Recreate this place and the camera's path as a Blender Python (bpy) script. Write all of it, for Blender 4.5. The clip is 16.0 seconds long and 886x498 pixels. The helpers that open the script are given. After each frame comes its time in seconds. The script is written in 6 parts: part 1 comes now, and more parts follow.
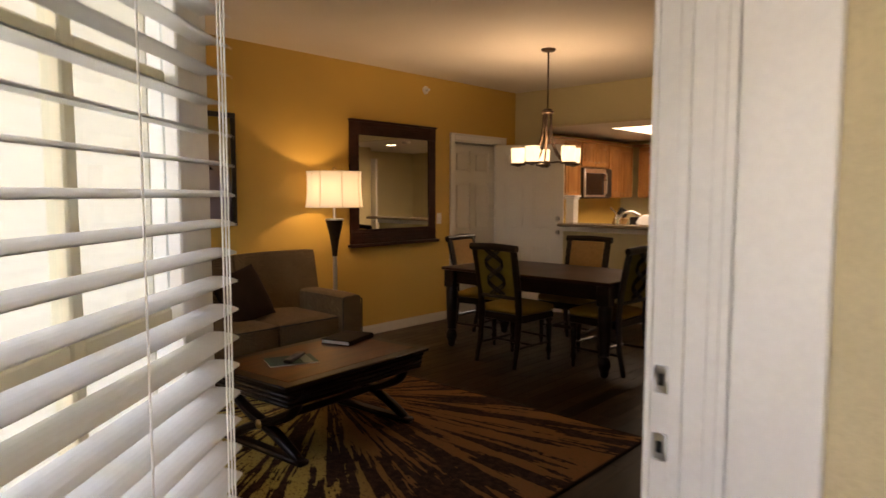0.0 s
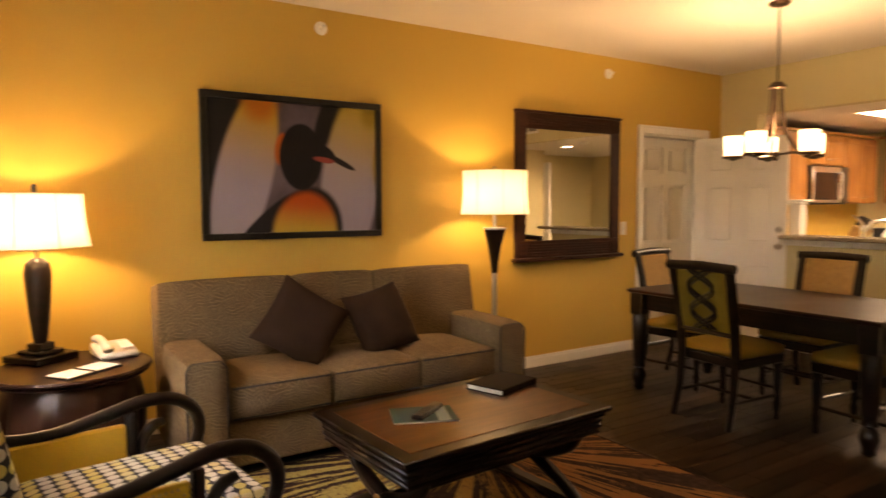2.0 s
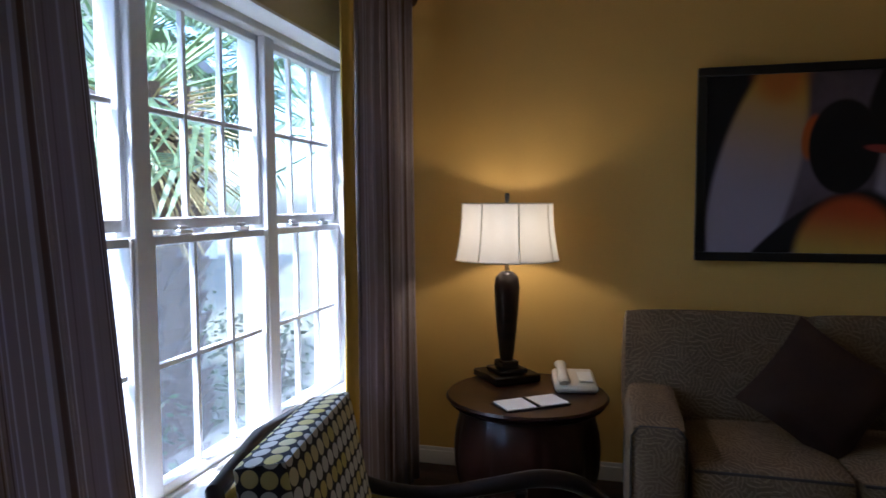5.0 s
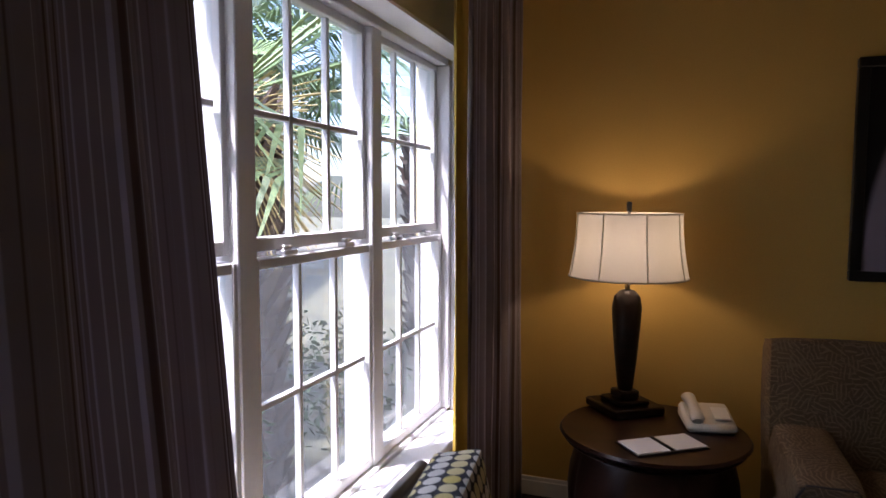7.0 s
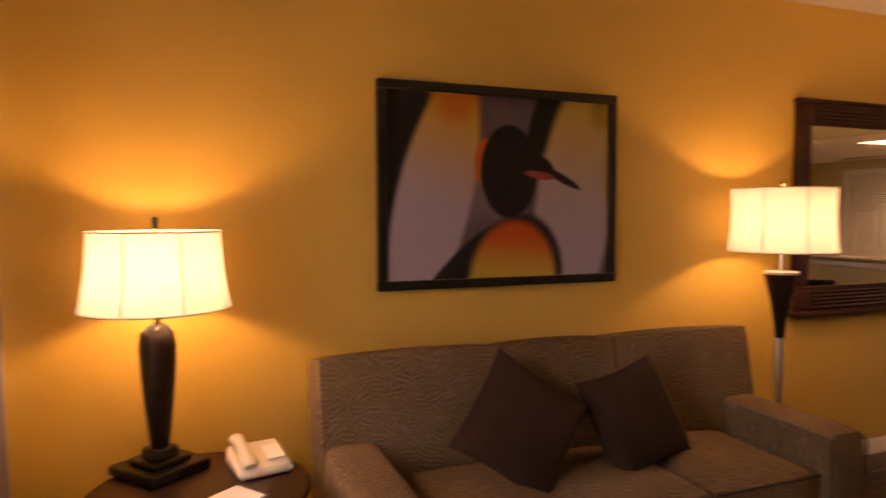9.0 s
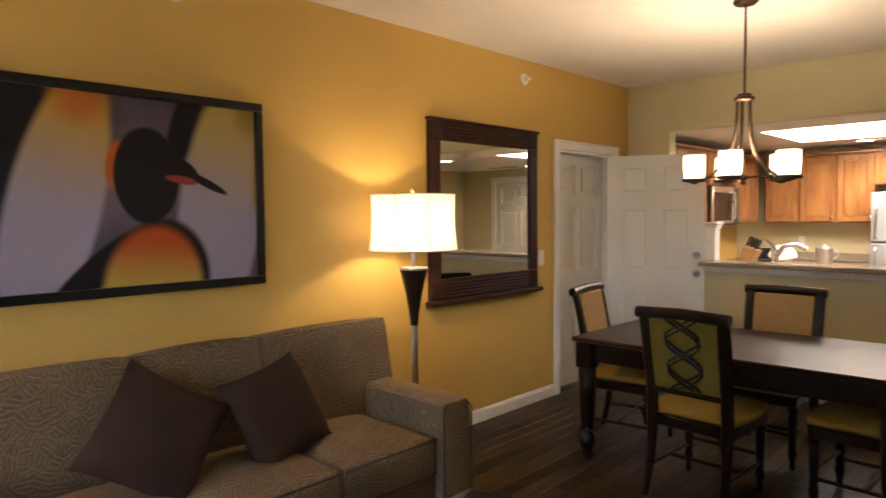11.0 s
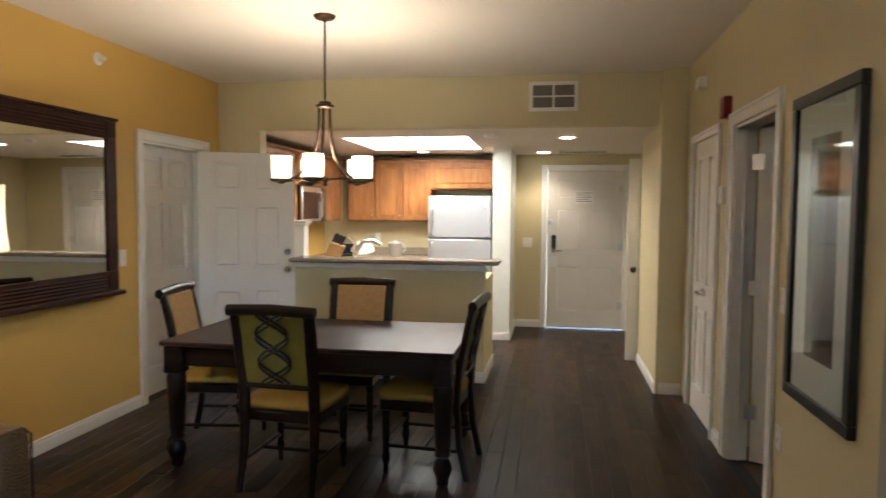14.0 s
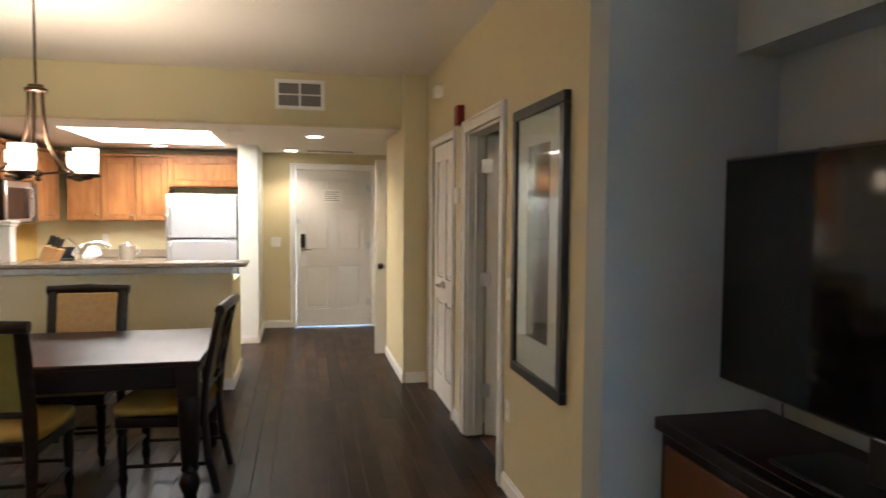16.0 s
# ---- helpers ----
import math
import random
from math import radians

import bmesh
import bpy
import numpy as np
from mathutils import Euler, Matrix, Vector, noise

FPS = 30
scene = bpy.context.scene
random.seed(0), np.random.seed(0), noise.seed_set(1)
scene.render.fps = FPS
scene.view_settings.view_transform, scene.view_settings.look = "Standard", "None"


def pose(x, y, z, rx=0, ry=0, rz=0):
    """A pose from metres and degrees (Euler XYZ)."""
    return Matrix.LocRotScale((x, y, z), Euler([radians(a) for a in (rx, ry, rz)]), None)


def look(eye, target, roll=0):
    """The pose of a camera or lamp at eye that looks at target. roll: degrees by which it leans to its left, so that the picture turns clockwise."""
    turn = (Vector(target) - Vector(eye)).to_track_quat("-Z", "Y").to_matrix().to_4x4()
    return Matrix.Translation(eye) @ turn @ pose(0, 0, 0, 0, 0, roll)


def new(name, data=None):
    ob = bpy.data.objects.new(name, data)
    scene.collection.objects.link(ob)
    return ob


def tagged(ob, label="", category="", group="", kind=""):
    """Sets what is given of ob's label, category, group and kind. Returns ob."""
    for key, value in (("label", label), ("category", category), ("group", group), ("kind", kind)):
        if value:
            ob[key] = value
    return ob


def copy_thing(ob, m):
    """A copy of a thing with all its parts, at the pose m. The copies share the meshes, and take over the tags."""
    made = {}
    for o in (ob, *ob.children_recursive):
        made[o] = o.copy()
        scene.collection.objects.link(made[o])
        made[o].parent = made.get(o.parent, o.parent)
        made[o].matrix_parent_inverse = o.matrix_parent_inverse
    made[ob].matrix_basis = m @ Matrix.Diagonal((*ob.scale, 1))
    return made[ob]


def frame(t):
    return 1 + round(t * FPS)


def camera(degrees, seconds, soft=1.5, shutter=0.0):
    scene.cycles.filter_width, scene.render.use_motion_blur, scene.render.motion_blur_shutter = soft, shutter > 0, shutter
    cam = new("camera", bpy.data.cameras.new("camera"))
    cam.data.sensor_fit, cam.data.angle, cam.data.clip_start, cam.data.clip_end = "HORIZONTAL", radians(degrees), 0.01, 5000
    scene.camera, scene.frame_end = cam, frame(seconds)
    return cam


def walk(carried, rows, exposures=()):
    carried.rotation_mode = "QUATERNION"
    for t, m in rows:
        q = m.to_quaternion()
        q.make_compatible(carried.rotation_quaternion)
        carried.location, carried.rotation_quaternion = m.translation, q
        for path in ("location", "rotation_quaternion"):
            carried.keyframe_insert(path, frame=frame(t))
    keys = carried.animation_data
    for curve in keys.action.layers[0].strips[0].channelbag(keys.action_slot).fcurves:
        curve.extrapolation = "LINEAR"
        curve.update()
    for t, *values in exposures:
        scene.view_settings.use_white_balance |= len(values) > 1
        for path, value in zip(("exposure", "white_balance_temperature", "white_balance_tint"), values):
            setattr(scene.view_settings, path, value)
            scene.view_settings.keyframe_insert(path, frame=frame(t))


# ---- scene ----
cam = camera(68.0, 16.0, shutter=0.5)
PATH = [
    (0, (-0.752, 0.172, 1.425), (-2.088, 1.65, 1.257), 0.1),
    (0.5, (-1.0, 0.344, 1.389), (-2.393, 1.772, 1.237), -0.1),
    (1, (-1.173, 0.535, 1.368), (-2.605, 1.923, 1.222), -0.3),
    (1.5, (-1.319, 0.785, 1.395), (-2.857, 2.054, 1.246), -0.2),
    (2, (-1.493, 0.909, 1.374), (-3.173, 1.985, 1.239), -0.2),
    (2.5, (-1.672, 1.012, 1.391), (-3.502, 1.808, 1.258), -0.2),
    (3, (-1.835, 1.128, 1.397), (-3.761, 1.652, 1.27), -0.2),
    (3.5, (-1.958, 1.215, 1.411), (-3.942, 1.435, 1.284), -0.1),
    (4, (-2.089, 1.256, 1.4), (-4.084, 1.162, 1.289), 0.1),
    (4.5, (-2.171, 1.346, 1.441), (-4.143, 1.037, 1.311), -0.0),
    (5, (-2.264, 1.451, 1.429), (-4.196, 0.952, 1.295), -0.2),
    (5.2, (-2.289, 1.466, 1.433), (-4.202, 0.901, 1.297), -0.1),
    (7.5, (-2.643, 1.092, 1.52), (-4.517, 0.41, 1.37), 0.2),
    (8, (-2.816, 1.062, 1.547), (-4.788, 0.771, 1.381), 0.8),
    (8.5, (-2.89, 1.086, 1.534), (-4.864, 1.372, 1.392), 0.4),
    (9, (-2.9, 1.083, 1.492), (-4.765, 1.797, 1.386), -0.1),
    (11.5, (-2.611, 1.258, 1.506), (-3.86, 2.816, 1.394), -0.3),
    (12, (-2.608, 1.26, 1.508), (-3.696, 2.934, 1.395), -0.1),
    (12.5, (-2.604, 1.258, 1.508), (-3.523, 3.031, 1.394), 0.0),
    (13, (-2.6, 1.25, 1.509), (-3.348, 3.101, 1.395), 0.1),
    (13.5, (-2.602, 1.254, 1.509), (-3.154, 3.173, 1.393), 0.2),
    (14, (-2.606, 1.256, 1.509), (-2.937, 3.225, 1.393), 0.4),
    (14.5, (-2.612, 1.266, 1.504), (-2.753, 3.258, 1.392), 0.4),
    (15, (-2.612, 1.264, 1.506), (-2.568, 3.26, 1.394), 0.3),
    (15.5, (-2.607, 1.254, 1.508), (-2.388, 3.239, 1.394), 0.3),
    (16, (-2.612, 1.218, 1.509), (-2.193, 3.17, 1.395), 0.4),
]
# stops and white balance, as the camera's automatic settings drift
EXPOSURES = [
    (0.0, 3.95, 8000, 26), (0.5, 4.2, 9200, 30), (1.0, 4.75, 11200, 35), (1.5, 5.1, 11500, 36), (2.0, 5.15, 9500, 27), (2.5, 5.25, 7300, 18), (3.0, 5.1, 6000, 11),
    (3.5, 4.85, 5200, 10), (4.0, 4.15, 4900, 13), (4.5, 3.45, 4900, 15), (5.0, 3.1, 4900, 16), (7.5, 2.3, 6200, 32), (8.0, 2.15, 7000, 38), (8.5, 2.95, 9500, 50),
    (9.0, 4.42, 10500, 54), (11.5, 5.0, 5500, 12), (12.5, 4.85, 5400, 11), (14.5, 5.05, 5350, 12), (16.0, 5.3, 5350, 13),
]
walk(cam, [(t, look(eye, target, roll)) for t, eye, target, roll in PATH], EXPOSURES)
# ---- world and large lights ----
world = bpy.data.worlds.new("sky")
scene.world = world
world.use_nodes = True
wn = world.node_tree
sky = wn.nodes.new("ShaderNodeTexSky")
sky.sky_type, sky.sun_disc = "NISHITA", False
sky.sun_elevation, sky.sun_rotation = radians(65), radians(133)
sky.air_density, sky.dust_density = 1.0, 3.0
bgn = wn.nodes["Background"]
wn.links.new(sky.outputs[0], bgn.inputs[0])
bgn.inputs[1].default_value = 0.15


def lamp(name, kind, m, energy, color=(1, 1, 1), **kw):
    d = bpy.data.lights.new(name, kind)
    d.energy, d.color = energy, color
    if "size" in kw:
        d.shadow_soft_size = kw["size"]
    if "wide" in kw:
        d.shape, d.size, d.size_y = "RECTANGLE", kw["wide"][0], kw["wide"][1]
    if "angle" in kw:
        d.angle = radians(kw["angle"])
    if "spot" in kw:
        d.spot_size, d.spot_blend = radians(kw["spot"]), 0.6
    ob = new(name, d)
    ob.matrix_world = m
    return ob


WARM, SOFT = (1.0, 0.74, 0.43), (1.0, 0.77, 0.50)
lamp("sun", "SUN", look((0, 0, 10), (-3.0, 2.8, 0.9)), 2.4, (1.0, 0.95, 0.88), angle=3)
lamp("table_lamp_bulb", "POINT", pose(-5.365, 0.965, 1.3), 0.66, WARM, size=0.035)
lamp("floor_lamp_bulb", "POINT", pose(-5.35, 3.83, 1.45), 0.52, WARM, size=0.035)
for cx, cy in ((-2.49, 7.85), (-2.74, 9.45), (-4.2, 9.25)):
    lamp("can_bulb", "SPOT", look((cx, cy, 2.225), (cx, cy, 0)), 1.7, SOFT, size=0.04, spot=120)

# ---- materials ----


class Nodes:
    """A small builder for procedural materials."""

    def __init__(self, name):
        self.m = bpy.data.materials.new(name)
        self.m.use_nodes = True
        self.t = self.m.node_tree
        self.p = self.t.nodes["Principled BSDF"]

    def n(self, kind, **kw):
        node = self.t.nodes.new("ShaderNode" + kind)
        for k, v in kw.items():
            node.inputs[k.replace("_", " ")].default_value = v
        return node

    def l(self, a, b):
        self.t.links.new(a, b)

    def val(self, x, socket):
        if isinstance(x, (int, float, tuple)):
            socket.default_value = x
        else:
            self.l(x, socket)

    def math(self, op, a, b=0.0, c=0.0):
        node = self.t.nodes.new("ShaderNodeMath")
        node.operation = op
        self.val(a, node.inputs[0]), self.val(b, node.inputs[1]), self.val(c, node.inputs[2])
        return node.outputs[0]

    def step(self, x, a, b):
        """0 below a, 1 above b, smooth between."""
        node = self.t.nodes.new("ShaderNodeMapRange")
        node.interpolation_type = "SMOOTHSTEP"
        self.val(x, node.inputs[0])
        node.inputs[1].default_value, node.inputs[2].default_value = a, b
        return node.outputs[0]

    def mix(self, f, a, b):
        node = self.t.nodes.new("ShaderNodeMix")
        node.data_type = "RGBA"
        self.val(f, node.inputs[0])
        for v, s in ((a, node.inputs[6]), (b, node.inputs[7])):
            if isinstance(v, tuple):
                s.default_value = (*v, 1)
            else:
                self.l(v, s)
        return node.outputs[2]

    def coord(self, which="Object"):
        node = self.t.nodes.new("ShaderNodeTexCoord")
        return node.outputs[which]

    def split(self, v):
        node = self.t.nodes.new("ShaderNodeSeparateXYZ")
        self.l(v, node.inputs[0])
        return node.outputs

    def join(self, x, y, z=0.0):
        node = self.t.nodes.new("ShaderNodeCombineXYZ")
        self.val(x, node.inputs[0]), self.val(y, node.inputs[1]), self.val(z, node.inputs[2])
        return node.outputs[0]

    def scaled(self, v, s):
        node = self.t.nodes.new("ShaderNodeMapping")
        self.l(v, node.inputs[0])
        node.inputs[3].default_value = s
        return node.outputs[0]

    def noise(self, v, scale, detail=4.0, rough=0.55):
        node = self.n("TexNoise", Scale=scale, Detail=detail, Roughness=rough)
        self.l(v, node.inputs["Vector"])
        return node.outputs[0]

    def bump(self, h, strength, dist=0.002):
        node = self.n("Bump", Strength=strength, Distance=dist)
        self.l(h, node.inputs["Height"])
        self.l(node.outputs[0], self.p.inputs["Normal"])

    def done(self, color=None, rough=0.5, metal=0.0, spec=None):
        if color is not None:
            if isinstance(color, tuple):
                self.p.inputs["Base Color"].default_value = (*color, 1)
            else:
                self.l(color, self.p.inputs["Base Color"])
        self.val(rough, self.p.inputs["Roughness"])
        self.p.inputs["Metallic"].default_value = metal
        if spec is not None:
            self.p.inputs["Specular IOR Level"].default_value = spec
        return self.m


def shade(c, f):
    return tuple(min(1.0, v * f) for v in c)


def plain(name, c, rough=0.5, metal=0.0, vary=0.12, big=1.5, fine=60.0, bump=0.1, dist=0.001, spec=None):
    """A surface with broad, faint stains and a fine grain."""
    k = Nodes(name)
    co = k.coord()
    a, b = k.noise(co, big, 5), k.noise(co, fine, 3)
    f = k.math("MULTIPLY_ADD", b, 0.45, k.math("MULTIPLY", a, 0.55))
    col = k.mix(k.step(f, 0.3, 0.7), shade(c, 1 - vary), shade(c, 1 + vary))
    if bump:
        k.bump(b, bump, dist)
    return k.done(col, k.math("MULTIPLY_ADD", a, 0.16, rough - 0.08), metal, spec)


def wood(name, dark, light, rough=0.35, scale=(3, 3, 40), grain=1.0, coat=0.0):
    k = Nodes(name)
    co = k.coord()
    info = k.n("ObjectInfo")
    off = k.t.nodes.new("ShaderNodeVectorMath")
    off.operation = "ADD"
    k.l(co, off.inputs[0])
    k.l(k.join(k.math("MULTIPLY", info.outputs["Random"], 37.0), k.math("MULTIPLY", info.outputs["Random"], 11.0)), off.inputs[1])
    v = k.scaled(off.outputs[0], scale)
    a, b = k.noise(v, grain, 6, 0.65), k.noise(off.outputs[0], 2.3, 3)
    f = k.math("MULTIPLY_ADD", a, 0.7, k.math("MULTIPLY", b, 0.3))
    col = k.mix(k.step(f, 0.32, 0.68), dark, light)
    k.bump(a, 0.12, 0.001)
    if coat:
        k.p.inputs["Coat Weight"].default_value, k.p.inputs["Coat Roughness"].default_value = coat, 0.12
    return k.done(col, k.math("MULTIPLY_ADD", b, 0.15, rough - 0.07), 0.0, 0.2)


def plank_wood():
    k = Nodes("floor_plank_wood")
    info = k.n("ObjectInfo")
    geo = k.n("NewGeometry")
    r = k.math("FRACT", k.math("ADD", info.outputs["Random"], geo.outputs["Random Per Island"]))
    off = k.t.nodes.new("ShaderNodeVectorMath")
    off.operation = "ADD"
    k.l(geo.outputs["Position"], off.inputs[0])
    k.l(k.join(k.math("MULTIPLY", r, 57.0), k.math("MULTIPLY", r, 23.0)), off.inputs[1])
    g = k.noise(k.scaled(off.outputs[0], (26, 2.2, 1)), 1.0, 7, 0.7)
    s = k.noise(off.outputs[0], 3.0, 4)
    tone = k.mix(r, (0.004, 0.0024, 0.0016), (0.019, 0.0105, 0.0065))
    col = k.mix(k.step(g, 0.3, 0.75), tone, k.mix(r, (0.010, 0.0055, 0.0034), (0.082, 0.046, 0.027)))
    col = k.mix(k.math("MULTIPLY", k.step(s, 0.5, 0.75), 0.4), col, (0.02, 0.013, 0.010))
    k.bump(g, 0.25, 0.0015)
    return k.done(col, k.math("MULTIPLY_ADD", s, 0.2, 0.24), 0.0, 0.13)


def sofa_fabric():
    k = Nodes("hatched_fabric")
    co = k.coord()
    vor = k.n("TexVoronoi", Scale=24.0)
    k.l(co, vor.inputs["Vector"])
    rgb = k.t.nodes.new("ShaderNodeSeparateColor")
    k.l(vor.outputs["Color"], rgb.inputs[0])
    ang = k.math("MULTIPLY", rgb.outputs[0], 6.283)
    x, y, z = k.split(co)
    u = k.math("MULTIPLY", k.math("COSINE", ang), y)
    w = k.math("MULTIPLY", k.math("SINE", ang), k.math("ADD", z, k.math("MULTIPLY", x, 0.8)))
    wob = k.math("MULTIPLY", k.noise(co, 22.0, 2), 0.014)
    hatch = k.math("SINE", k.math("MULTIPLY", k.math("ADD", k.math("ADD", u, w), wob), 420.0))
    net = k.n("TexVoronoi", Scale=24.0)
    net.feature = "DISTANCE_TO_EDGE"
    k.l(k.scaled(co, (1.0, 0.7, 1.3)), net.inputs["Vector"])
    line = k.math("MAXIMUM", k.math("MULTIPLY", k.math("SUBTRACT", 1.0, k.step(net.outputs[0], 0.015, 0.05)), 0.45), k.math("MULTIPLY", k.step(hatch, 0.45, 0.9), 0.8))
    fine = k.noise(co, 380.0, 2)
    blot = k.noise(co, 4.0, 4)
    base = k.mix(k.step(blot, 0.35, 0.7), (0.105, 0.065, 0.03), (0.15, 0.094, 0.044))
    col = k.mix(k.math("MULTIPLY", line, 0.42), base, (0.42, 0.30, 0.165))
    col = k.mix(k.math("MULTIPLY", fine, 0.35), col, (0.07, 0.05, 0.035))
    k.bump(k.math("ADD", fine, line), 0.25, 0.001)
    return k.done(col, 0.9, 0, 0.2)


def dot_fabric():
    k = Nodes("dotted_fabric")
    u, v, _ = k.split(k.coord("UV"))
    s = 1 / 0.042
    U, V = k.math("MULTIPLY", u, s), k.math("MULTIPLY", v, s)
    fu, fv = k.math("SUBTRACT", k.math("FRACT", U), 0.5), k.math("SUBTRACT", k.math("FRACT", V), 0.5)
    d = k.math("SQRT", k.math("ADD", k.math("MULTIPLY", fu, fu), k.math("MULTIPLY", fv, fv)))
    wn2 = k.n("TexWhiteNoise")
    k.l(k.join(k.math("FLOOR", U), k.math("FLOOR", V)), wn2.inputs["Vector"])
    row = k.math("FRACT", k.math("MULTIPLY", k.math("FLOOR", V), 0.5))
    dot = k.mix(k.step(row, 0.2, 0.3), (0.62, 0.60, 0.56), (0.62, 0.52, 0.16))
    dot = k.mix(k.math("MULTIPLY", wn2.outputs["Value"], 0.5), dot, (0.75, 0.73, 0.66))
    weave = k.noise(k.coord(), 420.0, 2)
    col = k.mix(k.step(d, 0.43, 0.475), dot, (0.045, 0.045, 0.055))
    k.bump(k.math("SUBTRACT", weave, k.step(d, 0.38, 0.47)), 0.3, 0.001)
    return k.done(col, 0.85, 0, 0.2)


def stripe_fabric():
    k = Nodes("striped_curtain_fabric")
    u, v, _ = k.split(k.coord("UV"))
    n1 = k.noise(k.join(k.math("MULTIPLY", u, 34.0), 0.0), 1.0, 2)
    n2 = k.noise(k.join(k.math("MULTIPLY", u, 120.0), 3.0), 1.0, 1)
    col = k.mix(k.step(n1, 0.40, 0.46), (0.16, 0.105, 0.092), (0.38, 0.31, 0.31))
    col = k.mix(k.step(n1, 0.56, 0.60), col, (0.60, 0.55, 0.64))
    col = k.mix(k.math("MULTIPLY", k.step(n2, 0.6, 0.66), 0.7), col, (0.76, 0.73, 0.78))
    slub = k.noise(k.scaled(k.coord(), (300, 300, 30)), 1.0, 2)
    k.bump(slub, 0.2, 0.001)
    m = k.done(col, 0.75, 0, 0.3)
    tr = k.n("BsdfTranslucent")
    k.l(col, tr.inputs[0])
    mx = k.n("MixShader", Fac=0.32)
    k.l(k.p.outputs[0], mx.inputs[1]), k.l(tr.outputs[0], mx.inputs[2])
    k.l(mx.outputs[0], k.t.nodes["Material Output"].inputs[0])
    return m


def rug_pile():
    """Ragged rays that spread from one end of the rug, over a dark ground."""
    k = Nodes("sunburst_rug_pile")
    x, y, _ = k.split(k.coord())
    px, py = k.math("SUBTRACT", x, -0.87), k.math("SUBTRACT", y, 0.80)
    ang = k.math("ARCTAN2", py, px)
    r = k.math("SQRT", k.math("ADD", k.math("MULTIPLY", px, px), k.math("MULTIPLY", py, py)))
    cir = k.join(k.math("MULTIPLY", k.math("COSINE", ang), 15.0), k.math("MULTIPLY", k.math("SINE", ang), 15.0), k.math("MULTIPLY", r, 1.0))
    a = k.noise(cir, 1.35, 3, 0.6)
    rag = k.noise(k.coord(), 26.0, 4, 0.7)
    f = k.math("ADD", a, k.math("MULTIPLY", k.math("SUBTRACT", rag, 0.5), 0.16))
    f = k.math("ADD", f, k.math("MULTIPLY", k.step(r, 0.1, 0.45), 0.03))
    ray = k.step(f, 0.515, 0.535)
    ground = k.mix(k.step(rag, 0.35, 0.7), (0.030, 0.017, 0.016), (0.075, 0.042, 0.032))
    # copper rays, painted a brighter gold on the window side for its daylight
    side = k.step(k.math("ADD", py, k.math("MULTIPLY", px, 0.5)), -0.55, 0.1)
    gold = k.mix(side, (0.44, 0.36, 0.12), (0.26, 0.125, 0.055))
    gold = k.mix(k.step(k.noise(k.coord(), 60.0, 2), 0.55, 0.68), gold, (0.20, 0.12, 0.05))
    col = k.mix(ray, ground, gold)
    edge = k.math("MAXIMUM", k.math("SUBTRACT", k.math("ABSOLUTE", x), 1.205), k.math("SUBTRACT", k.math("ABSOLUTE", y), 1.465))
    col = k.mix(k.step(edge, -0.002, 0.002), col, (0.03, 0.018, 0.014))
    pile = k.noise(k.coord(), 500.0, 2)
    k.bump(pile, 0.5, 0.003)
    return k.done(col, 0.95, 0, 0.1)


def painting(name, ground, blobs, w, h):
    """A canvas of soft-edged plain ovals: centre, radii, turn, softness and two colours each, from top to bottom."""
    k = Nodes(name)
    x, y, z = k.split(k.coord())
    col = k.mix(k.step(k.noise(k.coord(), 3.0, 4), 0.3, 0.7), shade(ground, 0.7), shade(ground, 1.3))
    for cx, cz, rx, rz, turn, soft, top, low in blobs:
        dx, dz = k.math("SUBTRACT", y, (cx - 0.5) * w), k.math("SUBTRACT", z, (0.5 - cz) * h)
        c, s = math.cos(radians(turn)), math.sin(radians(turn))
        a = k.math("DIVIDE", k.math("ADD", k.math("MULTIPLY", dx, c), k.math("MULTIPLY", dz, s)), rx * w)
        b = k.math("DIVIDE", k.math("SUBTRACT", k.math("MULTIPLY", dz, c), k.math("MULTIPLY", dx, s)), rz * h)
        d = k.math("SQRT", k.math("ADD", k.math("MULTIPLY", a, a), k.math("MULTIPLY", b, b)))
        tone = k.mix(k.step(b, -0.15, 0.85), low, top)
        col = k.mix(k.math("SUBTRACT", 1.0, k.step(d, 1 - soft, 1 + soft)), col, tone)
    k.bump(k.noise(k.coord(), 350.0, 2), 0.15, 0.0005)
    return k.done(col, 0.6, 0, 0.2)


def glow(name, c, strength):
    k = Nodes(name)
    k.p.inputs["Emission Color"].default_value, k.p.inputs["Emission Strength"].default_value = (*c, 1), strength
    return k.done((0.8, 0.78, 0.72), 0.4)


def lampshade(name):
    k = Nodes(name)
    weave = k.noise(k.scaled(k.coord(), (260, 260, 260)), 1.0, 2)
    col = k.mix(weave, (0.82, 0.80, 0.75), (0.88, 0.87, 0.84))
    k.bump(weave, 0.15, 0.0008)
    k.done(col, 0.9, 0, 0.1)
    tr = k.n("BsdfTranslucent")
    k.l(col, tr.inputs[0])
    mx = k.n("MixShader", Fac=0.28)
    k.l(k.p.outputs[0], mx.inputs[1]), k.l(tr.outputs[0], mx.inputs[2])
    k.l(mx.outputs[0], k.t.nodes["Material Output"].inputs[0])
    return k.m


